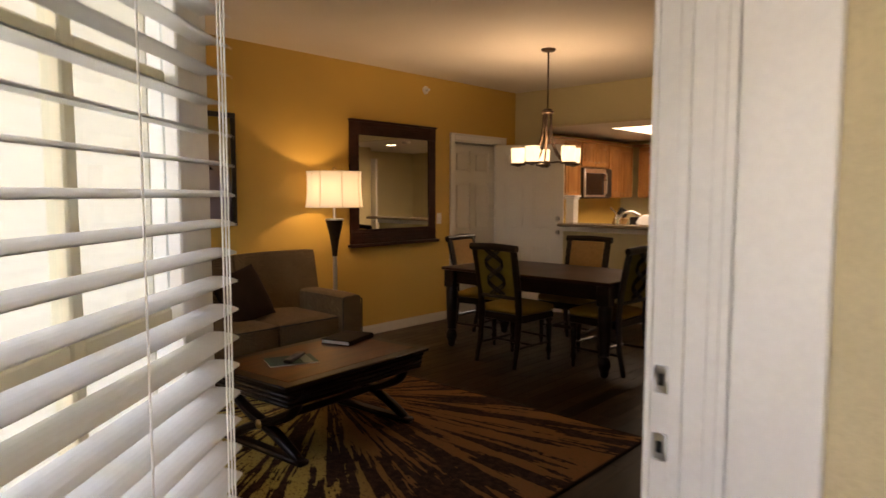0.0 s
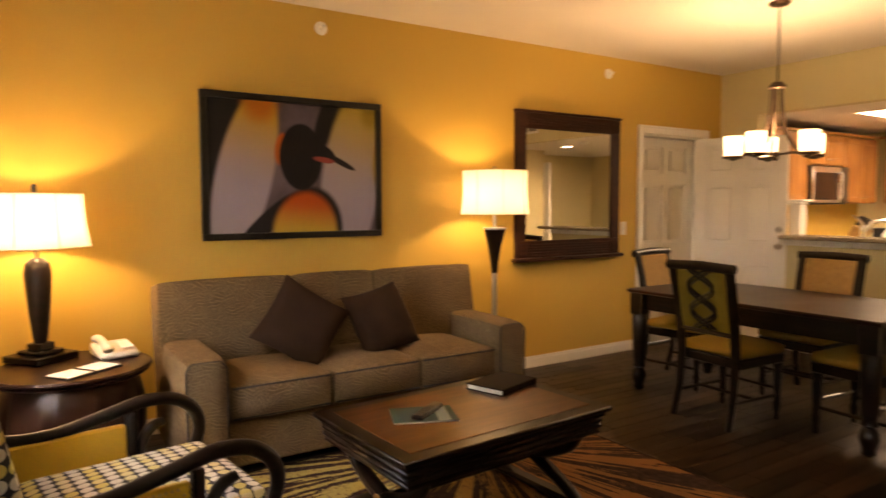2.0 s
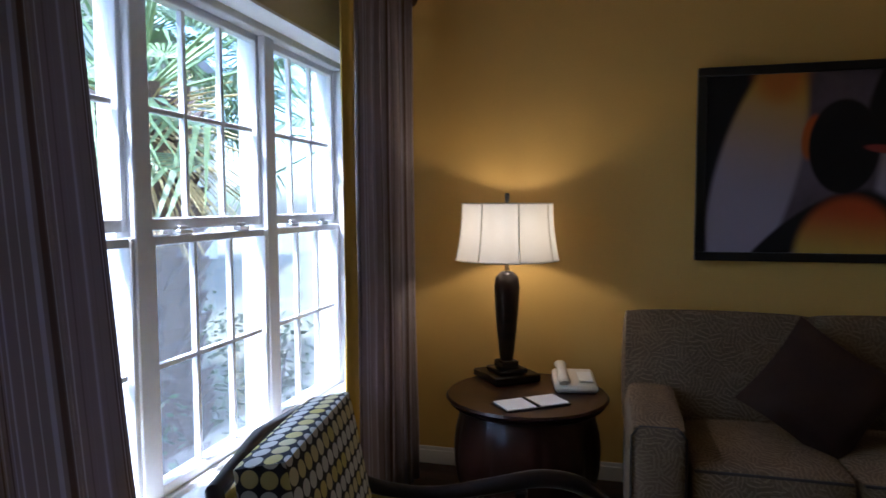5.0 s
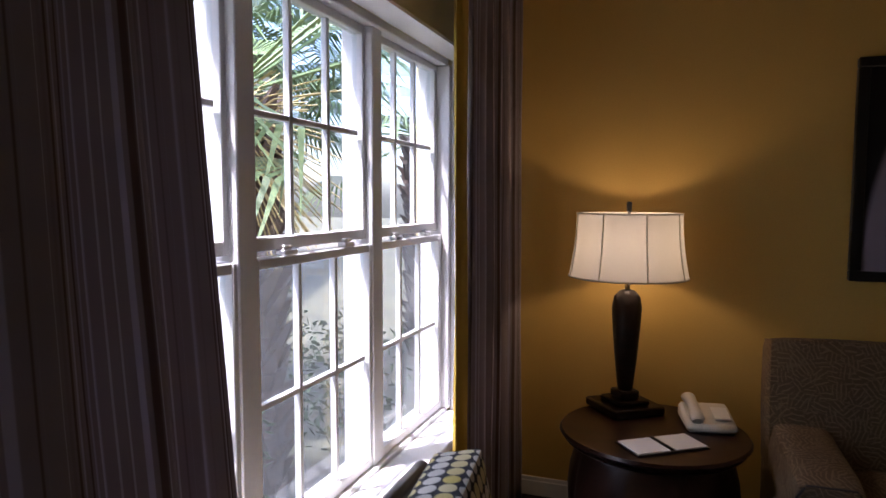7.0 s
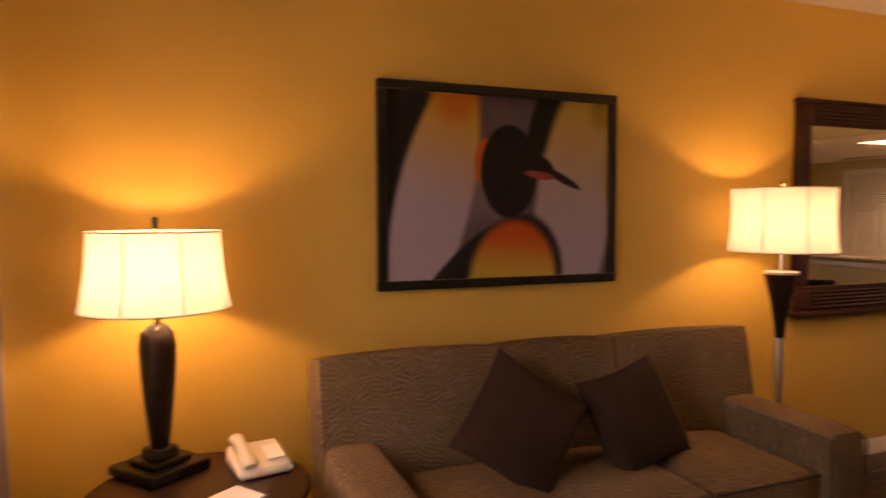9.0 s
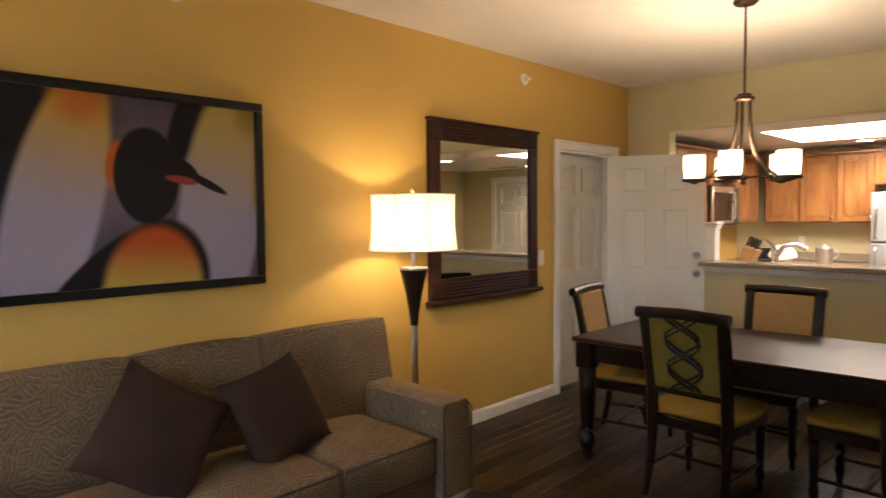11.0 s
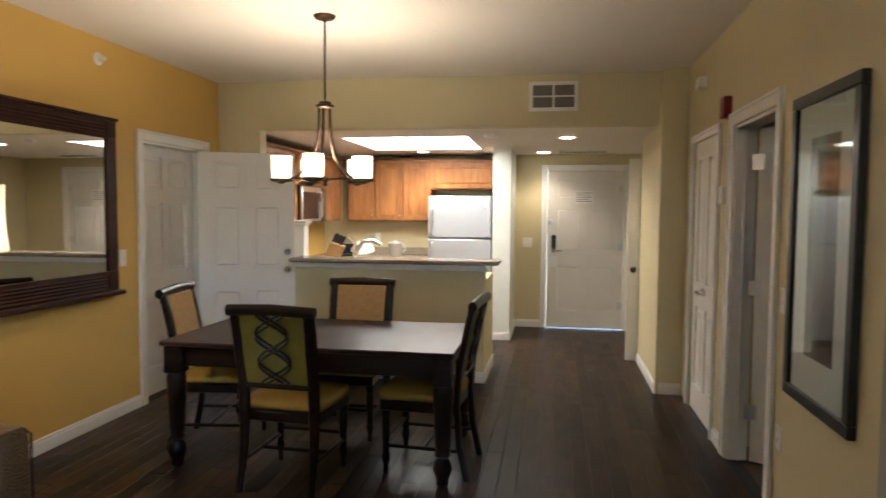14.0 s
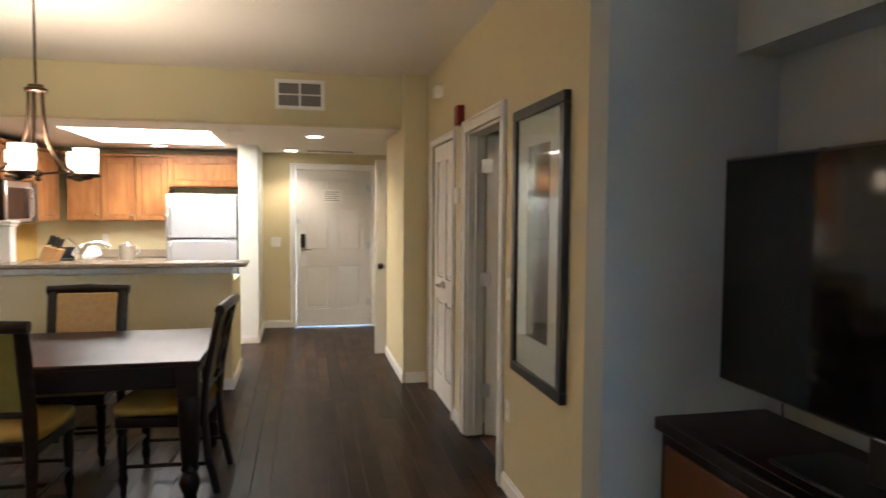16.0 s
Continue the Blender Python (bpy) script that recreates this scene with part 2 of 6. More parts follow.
def clear_glass(name, tint=(0.93, 0.97, 0.98)):
    k = Nodes(name)
    tp, gl, lw = k.n("BsdfTransparent"), k.n("BsdfGlossy", Roughness=0.02), k.n("LayerWeight")
    gloss = k.math("MULTIPLY_ADD", k.math("POWER", lw.outputs["Facing"], 4.0), 0.5, 0.03)
    tp.inputs[0].default_value = (*tint, 1)
    mx = k.t.nodes.new("ShaderNodeMixShader")
    k.l(gloss, mx.inputs[0]), k.l(tp.outputs[0], mx.inputs[1]), k.l(gl.outputs[0], mx.inputs[2])
    k.l(mx.outputs[0], k.t.nodes["Material Output"].inputs[0])
    return k.m


def insect_mesh(name):
    """Fine woven mesh: mostly clear, its threads catching the daylight."""
    k = Nodes(name)
    tp, df, tr = k.n("BsdfTransparent"), k.n("BsdfDiffuse"), k.n("BsdfTranslucent")
    df.inputs[0].default_value = tr.inputs[0].default_value = (0.55, 0.56, 0.58, 1)
    thread = k.n("MixShader", Fac=0.6)
    k.l(df.outputs[0], thread.inputs[1]), k.l(tr.outputs[0], thread.inputs[2])
    mx = k.n("MixShader", Fac=0.09)
    k.l(tp.outputs[0], mx.inputs[1]), k.l(thread.outputs[0], mx.inputs[2])
    k.l(mx.outputs[0], k.t.nodes["Material Output"].inputs[0])
    return k.m


ORANGE = plain("ochre_wall_paint", (0.60, 0.38, 0.085), 0.6, vary=0.05, big=0.8, fine=140, bump=0.18)
CREAM = plain("cream_wall_paint", (0.60, 0.52, 0.30), 0.6, vary=0.05, big=0.8, fine=140, bump=0.18)
BLUE = plain("slate_blue_wall_paint", (0.33, 0.345, 0.335), 0.6, vary=0.05, big=0.8, fine=140, bump=0.18)
CEIL = plain("ceiling_paint", (0.76, 0.70, 0.62), 0.8, vary=0.04, big=1.0, fine=90, bump=0.3)
TRIM = plain("white_trim_paint", (0.78, 0.76, 0.72), 0.35, vary=0.04, big=2.0, fine=40, bump=0.05)
DOORW = plain("white_door_paint", (0.72, 0.69, 0.63), 0.4, vary=0.04, big=2.0, fine=50, bump=0.06)
STUCCO = plain("yellow_stucco", (0.56, 0.47, 0.29), 0.85, vary=0.08, big=3, fine=45, bump=0.6, dist=0.004)
PLANK = plank_wood()
SUB = plain("floor_joint_dark", (0.012, 0.009, 0.007), 0.8)
ESPRESSO = wood("espresso_wood", (0.006, 0.004, 0.003), (0.018, 0.009, 0.007), 0.32, (4, 4, 30), coat=0.12)
TABLETOP = wood("dark_mahogany_top", (0.013, 0.005, 0.0035), (0.034, 0.0125, 0.008), 0.33, (22, 3, 3), coat=0.08)
CHERRY = wood("cherry_inlay_wood", (0.075, 0.024, 0.008), (0.16, 0.056, 0.018), 0.34, (26, 3, 3), coat=0.12)
CABINET = wood("honey_maple_cabinet", (0.21, 0.080, 0.022), (0.37, 0.165, 0.053), 0.35, (14, 14, 2), coat=0.2)
MIRWOOD = wood("red_brown_frame_wood", (0.022, 0.007, 0.005), (0.055, 0.018, 0.011), 0.5, (5, 5, 20))
BLACK = plain("black_frame_lacquer", (0.010, 0.009, 0.009), 0.35, vary=0.2)
SOFA = sofa_fabric()
PIPING = plain("dark_piping", (0.035, 0.025, 0.018), 0.9)
PILLOW = plain("brown_pillow_fabric", (0.036, 0.019, 0.012), 0.95, vary=0.2, big=8, fine=300, bump=0.4, spec=0.1)
DOTS = dot_fabric()
LEATHER = plain("yellow_leather", (0.58, 0.36, 0.035), 0.42, vary=0.08, big=6, fine=160, bump=0.25)
SEATFAB = plain("mustard_seat_fabric", (0.27, 0.165, 0.03), 0.75, vary=0.12, big=9, fine=240, bump=0.3, spec=0.2)
BACKFAB = plain("golden_damask", (0.40, 0.25, 0.10), 0.75, vary=0.16, big=30, fine=240, bump=0.3, spec=0.2)
OLIVEFAB = plain("olive_gold_fabric", (0.15, 0.115, 0.02), 0.75, vary=0.12, big=20, fine=240, bump=0.3, spec=0.2)
STRIPES = stripe_fabric()
MUSTARD = plain("mustard_lining", (0.52, 0.34, 0.045), 0.8, vary=0.08, fine=200)
RUG = rug_pile()
STEEL = plain("brushed_steel", (0.62, 0.62, 0.62), 0.30, 1.0, vary=0.06, big=3, fine=200, bump=0.05)
FRIDGE = plain("stainless_door", (0.54, 0.55, 0.57), 0.38, 0.75, vary=0.04, big=2, fine=180, bump=0.04)
CHROME = plain("chrome", (0.75, 0.75, 0.75), 0.12, 1.0, vary=0.03, bump=0)
BRASS = plain("aged_brass", (0.42, 0.30, 0.13), 0.35, 1.0, vary=0.15)
BRONZE = plain("bronze_metal", (0.075, 0.045, 0.028), 0.42, 0.8, vary=0.15, fine=90)
MIRROR = Nodes("mirror_glass").done((0.82, 0.82, 0.80), 0.015, 1.0)
SHADE = lampshade("linen_lampshade")
OPAL = glow("lit_opal_glass", (1.0, 0.72, 0.40), 0.15)
PANEL = glow("lit_ceiling_diffuser", (1.0, 0.88, 0.68), 0.68)
CANGLOW = glow("lit_downlight", (1.0, 0.82, 0.58), 1.0)
GRANITE = plain("speckled_granite", (0.30, 0.24, 0.17), 0.22, vary=0.35, big=60, fine=300, bump=0.03)
PLASTIC = plain("ivory_plastic", (0.66, 0.60, 0.48), 0.4, vary=0.04, bump=0)
WHITEPL = plain("white_plastic", (0.78, 0.76, 0.70), 0.4, vary=0.04, bump=0)
PAPER = plain("white_paper", (0.80, 0.80, 0.80), 0.7, vary=0.03, bump=0)
BLACKPL = plain("black_plastic", (0.012, 0.012, 0.013), 0.3, vary=0.2)
SCREEN = plain("dark_glossy_screen", (0.006, 0.006, 0.007), 0.09, vary=0.1, bump=0)
RED = plain("red_plastic", (0.22, 0.014, 0.012), 0.4)
VINYL = plain("white_vinyl_frame", (0.80, 0.80, 0.80), 0.35, vary=0.03, bump=0.04)
BLINDS = plain("white_blind_slat", (0.82, 0.82, 0.81), 0.4, vary=0.03, bump=0.04)
GLASS = clear_glass("window_glass")
SCREENING = insect_mesh("insect_screen_mesh")
GREYSLOT = plain("vent_filter_grey", (0.20, 0.18, 0.16), 0.8)
MAT = plain("cream_mount_card", (0.72, 0.69, 0.60), 0.8, vary=0.03)
BOOK = plain("brown_leather_cover", (0.016, 0.008, 0.005), 0.75, vary=0.15, fine=120, bump=0.3, spec=0.12)
WOODLT = wood("beech_block", (0.36, 0.20, 0.08), (0.50, 0.30, 0.13), 0.45)
GRASS = plain("lawn_and_mulch", (0.11, 0.105, 0.065), 0.9, vary=0.5, big=2, fine=30, bump=0.8, dist=0.02)
BARK = plain("palm_bark", (0.12, 0.085, 0.07), 0.9, vary=0.35, big=9, fine=60, bump=0.8, dist=0.01)
FROND = plain("palm_leaf_green", (0.15, 0.22, 0.085), 0.5, vary=0.35, big=3, fine=40, bump=0.1)
BLOOM = plain("straw_flower_stalks", (0.50, 0.40, 0.18), 0.8, vary=0.3, big=5, fine=60, bump=0.1)
SHRUB = plain("shrub_leaf_green", (0.09, 0.15, 0.06), 0.55, vary=0.4, big=5, fine=40, bump=0.1)

# ---- building helpers ----


def box(bm, x0, y0, z0, x1, y1, z1, bevel=0.0, seg=1):
    vs = [bm.verts.new((x, y, z)) for z in (z0, z1) for y in (y0, y1) for x in (x0, x1)]
    fs = [bm.faces.new([vs[i] for i in f]) for f in ((0, 2, 3, 1), (4, 5, 7, 6), (0, 1, 5, 4), (2, 6, 7, 3), (0, 4, 6, 2), (1, 3, 7, 5))]
    if bevel:
        es = list({e for f in fs for e in f.edges})
        bmesh.ops.bevel(bm, geom=es, offset=bevel, segments=seg, affect="EDGES", profile=0.6)
    return bm


def boxes(*rows, bevel=0.0):
    bm = bmesh.new()
    for r in rows:
        box(bm, *r, bevel=bevel)
    return bm


def lathe(profile, n=24, bm=None, cx=0.0, cy=0.0, closed=True):
    bm = bm or bmesh.new()
    rings = []
    for r, z in profile:
        rings.append([bm.verts.new((cx + r * math.cos(2 * math.pi * i / n), cy + r * math.sin(2 * math.pi * i / n), z)) for i in range(n)])
    for a, b in zip(rings, rings[1:]):
        for i in range(n):
            bm.faces.new((a[i], a[(i + 1) % n], b[(i + 1) % n], b[i]))
    if closed:
        bm.faces.new(rings[0][::-1]), bm.faces.new(rings[-1])
    return bm


def tube(points, r, n=8, bm=None, rz=None):
    """A rod along points; r one radius or one a point; rz: a second radius, for a flat band."""
    bm = bm or bmesh.new()
    pts = [Vector(p) for p in points]
    rings, side = [], None
    for i, p in enumerate(pts):
        d = (pts[min(i + 1, len(pts) - 1)] - pts[max(i - 1, 0)]).normalized()
        if side is None:
            side = d.cross(Vector((0, 0, 1)) if abs(d.z) < 0.9 else Vector((0, 1, 0))).normalized()
        side = (side - d * side.dot(d)).normalized()
        up = side.cross(d)
        ri = r[i] if isinstance(r, (list, tuple)) else r
        r2 = rz or ri
        rings.append([bm.verts.new(p + side * ri * math.cos(2 * math.pi * j / n) + up * r2 * math.sin(2 * math.pi * j / n)) for j in range(n)])
    for a, b in zip(rings, rings[1:]):
        for j in range(n):
            bm.faces.new((a[j], a[(j + 1) % n], b[(j + 1) % n], b[j]))
    bm.faces.new(rings[0][::-1]), bm.faces.new(rings[-1])
    return bm


def flowing(points, radii, k=5):
    """A curve through points, k steps a span, with its radii."""
    pts = [Vector(q) for q in points]
    out, rad = [], []
    for i in range(len(pts) - 1):
        a, b, c, d = pts[max(i - 1, 0)], pts[i], pts[i + 1], pts[min(i + 2, len(pts) - 1)]
        for j in range(k):
            t = j / k
            out.append(0.5 * (2 * b + (c - a) * t + (2 * a - 5 * b + 4 * c - d) * t * t + (3 * b - a - 3 * c + d) * t ** 3))
            rad.append(radii[i] + (radii[i + 1] - radii[i]) * t)
    return out + [pts[-1]], rad + [radii[-1]]


def cushion(bm, x0, y0, z0, x1, y1, z1, puff=0.03, n=10, rim=0.035):
    """A stuffed block: rounded edges, crowned faces."""
    c = Vector(((x0 + x1) / 2, (y0 + y1) / 2, (z0 + z1) / 2))
    h = Vector(((x1 - x0) / 2, (y1 - y0) / 2, (z1 - z0) / 2))
    b2 = bmesh.new()
    bmesh.ops.create_cube(b2, size=2.0)
    bmesh.ops.subdivide_edges(b2, edges=b2.edges[:], cuts=n, use_grid_fill=True)
    for v in b2.verts:
        p = v.co.copy()
        q = Vector()
        inner = [max(hh - rim, 0.004) for hh in h]
        s = Vector((p.x * h.x, p.y * h.y, p.z * h.z))
        core = Vector([max(-i, min(i, a)) for a, i in zip(s, inner)])
        d = s - core
        if d.length > 1e-6:
            q = core + d.normalized() * min(rim, max(abs(a) for a in d))
        else:
            q = s
        crown = (1 - p.x ** 2) * (1 - p.y ** 2), (1 - p.x ** 2) * (1 - p.z ** 2), (1 - p.y ** 2) * (1 - p.z ** 2)
        q += Vector((math.copysign(crown[2], p.x) * puff * (abs(p.x) > 0.99), math.copysign(crown[1], p.y) * puff * (abs(p.y) > 0.99), math.copysign(crown[0], p.z) * puff * (abs(p.z) > 0.99)))
        v.co = q + c
    off = {v: bm.verts.new(v.co) for v in b2.verts}
    for f in b2.faces:
        bm.faces.new([off[v] for v in f.verts])
    b2.free()
    return bm


def make(name, bm, material, smooth=True):
    bmesh.ops.recalc_face_normals(bm, faces=bm.faces[:])
    uv = bm.loops.layers.uv.verify() if not bm.loops.layers.uv else None
    if uv:
        for f in bm.faces:
            n = [abs(a) for a in f.normal]
            k = n.index(max(n))
            for lo in f.loops:
                c = lo.vert.co
                lo[uv].uv = (c.y, c.z) if k == 0 else (c.x, c.z) if k == 1 else (c.x, c.y)
    me = bpy.data.meshes.new(name)
    bm.to_mesh(me)
    bm.free()
    me.materials.append(material)
    if smooth:
        me.shade_smooth()
        me.set_sharp_from_angle(angle=radians(38))
    return new(name, me)


def part(name, bm, material, parent, label="", smooth=True):
    ob = make(name, bm, material, smooth)
    ob.parent = parent
    return tagged(ob, label)


def thing(name, label, category, at=(0, 0, 0), turn=0.0, group=""):
    ob = new(name)
    ob.empty_display_size = 0.1
    ob.matrix_world = pose(*at, 0, 0, turn)
    return tagged(ob, label, category, group)


def struct(name, bm, material, label, category="", smooth=False):
    return tagged(make(name, bm, material, smooth), label, category or name.split("_")[0], kind="structure")


H, LOW = 2.68, 2.24
XL, XR, YW, YB, YE = -5.7, -1.54, 0.36, 7.0, 9.87

# ---- floor, ceilings, walls ----
floor = struct("floor", boxes((XL - 0.15, 0.0, -0.12, -0.6, YE + 0.12, -0.012)), SUB, "dark brown wood plank floor", "floor")
struct("ceiling_room", boxes((XL - 0.15, 0.1, H, -1.76, YB + 0.02, H + 0.12), (-1.76, 0.75, H, -1.26, YB + 0.02, H + 0.12), (-1.26, 1.8, H, -0.45, YB + 0.02, H + 0.12)), CEIL, "pale cream painted flat ceiling", "ceiling")
struct("ceiling_kitchen", boxes((XL, YB + 0.13, LOW, -4.75, YE, LOW + 0.1), (-3.46, YB + 0.13, LOW, -0.9, YE, LOW + 0.1),
                                (-4.75, YB + 0.13, LOW, -3.46, 7.72, LOW + 0.1), (-4.75, 9.03, LOW, -3.46, YE, LOW + 0.1)), CEIL,
       "lowered cream ceiling over kitchen and hall", "ceiling")
struct("wall_west", boxes((XL - 0.15, 0.0, -0.01, XL, 5.83, H), (XL - 0.15, 6.71, -0.01, XL, YE, H), (XL - 0.15, 5.83, 2.03, XL, 6.71, H)),
       ORANGE, "ochre orange painted wall behind the sofa", "wall")
struct("wall_north", boxes((XL, YE, -0.01, -2.69, YE + 0.12, H), (-1.73, YE, -0.01, -0.9, YE + 0.12, H), (-2.69, YE, 2.03, -1.73, YE + 0.12, H)), CREAM,
       "cream wall with the entrance door", "wall")
WX0, WX1, WZ0, WZ1 = -5.12, -3.1, 0.57, 2.07
struct("wall_south", boxes((XL, 0.1, -0.01, WX0, YW, H), (WX1, 0.1, -0.01, -2.36, YW, H), (WX0, 0.1, WZ1, WX1, YW, H), (WX0, 0.1, -0.01, WX1, YW, WZ0)),
       CREAM, "cream wall pierced by the wide window", "wall")
DY0, DY1 = 0.75, 1.71
# invented slanted wall, a bright backing seen through the patio door glass
corner = boxes((0.0, -0.12, -0.3, 0.755, 0.0, H), bevel=0.004)
bmesh.ops.rotate(corner, verts=corner.verts[:], matrix=Matrix.Rotation(radians(39), 3, "Z"), cent=(0, 0, 0))
bmesh.ops.translate(corner, verts=corner.verts[:], vec=(-2.39, 0.22, 0))
struct("wall_patio_corner", corner, plain("pale_patio_paint", (0.76, 0.73, 0.64), 0.7, vary=0.04), "added pale backing wall behind the patio door glass", "wall")
struct("wall_patio", boxes((-1.455, DY1 + 0.03, -0.01, -1.26, 1.86, H), (-1.455, DY0, 2.06, -1.26, DY1 + 0.03, H)),
       CREAM, "cream wall around the patio door opening", "wall")
struct("wall_patio_return", boxes((-1.26, 1.735, -0.3, 0.9, 1.86, 3.0)), STUCCO, "yellow stucco return wall of the patio", "wall")
struct("wall_alcove_side", boxes((-1.54, 3.415, -0.01, -0.7, 3.58, H)), BLUE, "slate blue painted side of the television alcove", "wall")
struct("wall_alcove_back", boxes((-0.84, 1.86, -0.01, -0.7, 3.415, 2.1)), BLUE, "slate blue back wall of the television alcove", "wall")
struct("wall_alcove_header", boxes((-1.03, 1.86, 2.1, -0.7, 3.415, H)), BLUE, "slate blue beam over the television alcove", "wall")
struct("wall_east", boxes((XR, 3.58, -0.01, XR + 0.12, 4.68, H), (XR, 5.46, -0.01, XR + 0.12, 5.83, H), (XR, 6.6, -0.01, XR + 0.12, 6.87, H),
                          (XR, 4.68, 2.03, XR + 0.12, 5.46, H), (XR, 5.83, 2.04, XR + 0.12, 6.6, H)), CREAM, "cream wall with two white doors", "wall")
struct("wall_hall_corner", boxes((-1.75, 6.87, -0.01, -1.42, 8.05, LOW), (-1.75, 6.87, LOW, -1.42, YB, H)), CREAM, "cream corner wall of the hallway", "wall")
struct("wall_hall_east", boxes((-1.0, 8.05, -0.01, -0.9, YE, LOW), (-1.42, 7.98, -0.01, -0.9, 8.05, LOW)), CREAM, "cream wall at the end of the hall", "wall")
struct("wall_bulkhead", boxes((XL, YB, LOW, -1.42, YB + 0.13, H), (XL, YB, -0.01, -5.29, YB + 0.13, LOW)), CREAM, "cream bulkhead over the kitchen opening", "wall")
# cool kitchen light on this wall end is put into its paler colour
struct("wall_kitchen_end", boxes((-3.31, 8.9, -0.01, -3.1, YE, LOW)), plain("kitchen_lit_paint", (0.70, 0.71, 0.64), 0.6, vary=0.04, fine=140, bump=0.18), "narrow wall end beside the refrigerator, coloured paler for the kitchen light", "wall")
struct("wall_bedroom", boxes((0.6, 3.4, -0.01, 0.7, 7.0, H), (XR + 0.12, 3.58, -0.01, 0.7, 3.66, H), (-1.42, 5.7, -0.01, 0.7, 5.78, H)), CREAM, "plain cream wall of the next room", "wall")
struct("ceiling_bedroom", boxes((-1.42, 3.58, 2.5, 0.7, 7.0, 2.6)), CEIL, "plain ceiling of the next room", "ceiling")
struct("floor_bedroom", boxes((-1.45, 3.58, -0.1, 0.7, 6.9, -0.004)), plain("brown_carpet", (0.10, 0.065, 0.045), 0.95, fine=200, bump=0.5), "brown carpet of the next room", "floor")
struct("wall_closet", boxes((-6.7, 5.6, -0.01, -6.6, 6.9, H), (-6.6, 5.6, -0.01, -5.85, 5.7, H), (-6.6, 6.85, -0.01, -5.85, 6.95, H)), CREAM, "plain wall of the connecting doorway", "wall")


def baseboard(x0, y0, x1, y1, nx, ny, t=0.014, h=0.095):
    """A skirting board along a wall's foot, with a rounded top."""
    bm = bmesh.new()
    for a, z0, z1 in ((t, 0.0, h - 0.02), (t * 0.6, h - 0.02, h)):
        xs, ys = sorted((x0, x1)), sorted((y0, y1))
        if nx:
            box(bm, *((x0, ys[0]) if nx > 0 else (x0 - a, ys[0])), z0, *((x0 + a, ys[1]) if nx > 0 else (x0, ys[1])), z1, bevel=0.002)
        else:
            box(bm, *((xs[0], y0) if ny > 0 else (xs[0], y0 - a)), z0, *((xs[1], y0 + a) if ny > 0 else (xs[1], y0)), z1, bevel=0.002)
    return struct("baseboard", bm, TRIM, "white painted wooden baseboard", "baseboard")


baseboard(XL, YW, XL, 5.755, 1, 0)
baseboard(XL, 6.785, XL, YB, 1, 0)
baseboard(XL + 0.02, YW, -1.6, YW, 0, 1)
baseboard(XR, 3.415, XR, 4.605, -1, 0)
baseboard(XR, 5.535, XR, 5.78, -1, 0)
baseboard(-1.73, 6.87, -1.55, 6.87, 0, -1)
baseboard(-1.75, 6.86, -1.75, 8.05, -1, 0)
baseboard(-3.1, 8.9, -3.1, YE, 1, 0)
baseboard(-3.31, 8.9, -3.1, 8.9, 0, -1)
baseboard(-3.08, YE, -2.77, YE, 0, -1)
baseboard(-1.53, 3.415, -1.34, 3.415, 0, -1)


def casing(name, axis, wall, a0, a1, top, out, w=0.078, t=0.018):
    """Door trim round an opening: two legs and a head, on the wall plane axis = wall, standing out by t."""
    bm = bmesh.new()
    lo, hi = sorted((wall, wall + out * t))
    for p0, p1, z0, z1 in ((a0 - w, a0, 0, top + w), (a1, a1 + w, 0, top + w), (a0, a1, top, top + w)):
        if axis == "x":
            box(bm, lo, p0, z0, hi, p1, z1, bevel=0.004)
        else:
            box(bm, p0, lo, z0, p1, hi, z1, bevel=0.004)
    lo, hi = sorted((wall + out * t, wall + out * (t + 0.007)))
    for p0, p1, z0, z1 in ((a0 - w, a0 - w + 0.02, 0, top + w), (a1 + w - 0.02, a1 + w, 0, top + w), (a0 - w + 0.02, a1 + w - 0.02, top + w - 0.02, top + w)):
        if axis == "x":
            box(bm, lo, p0, z0, hi, p1, z1, bevel=0.003)
        else:
            box(bm, p0, lo, z0, p1, hi, z1, bevel=0.003)
    return struct(name, bm, TRIM, "white painted door casing", "trim")


casing("trim_west_door", "x", XL, 5.83, 6.71, 2.03, 1)
casing("trim_bedroom_door", "x", XR, 4.68, 5.46, 2.03, -1)
casing("trim_closet_door", "x", XR, 5.83, 6.6, 2.04, -1, w=0.05)
casing("trim_entrance_door", "y", YE, -2.69, -1.73, 2.03, -1)
struct("trim_bedroom_jamb", boxes((XR + 0.001, 5.44, 0, XR + 0.119, 5.46, 2.03), (XR + 0.001, 4.68, 0, XR + 0.119, 4.7, 2.03), (XR + 0.001, 4.7, 2.01, XR + 0.119, 5.44, 2.03),
                                  (XR + 0.05, 5.425, 0, XR + 0.07, 5.44, 2.01), bevel=0.003), TRIM, "white painted door jamb", "trim")
struct("trim_west_jamb", boxes((XL - 0.149, 5.83, 0, XL - 0.001, 5.85, 2.03), (XL - 0.149, 6.69, 0, XL - 0.001, 6.71, 2.03), (XL - 0.149, 5.85, 2.01, XL - 0.001, 6.69, 2.03), bevel=0.003),
       TRIM, "white painted door jamb", "trim")


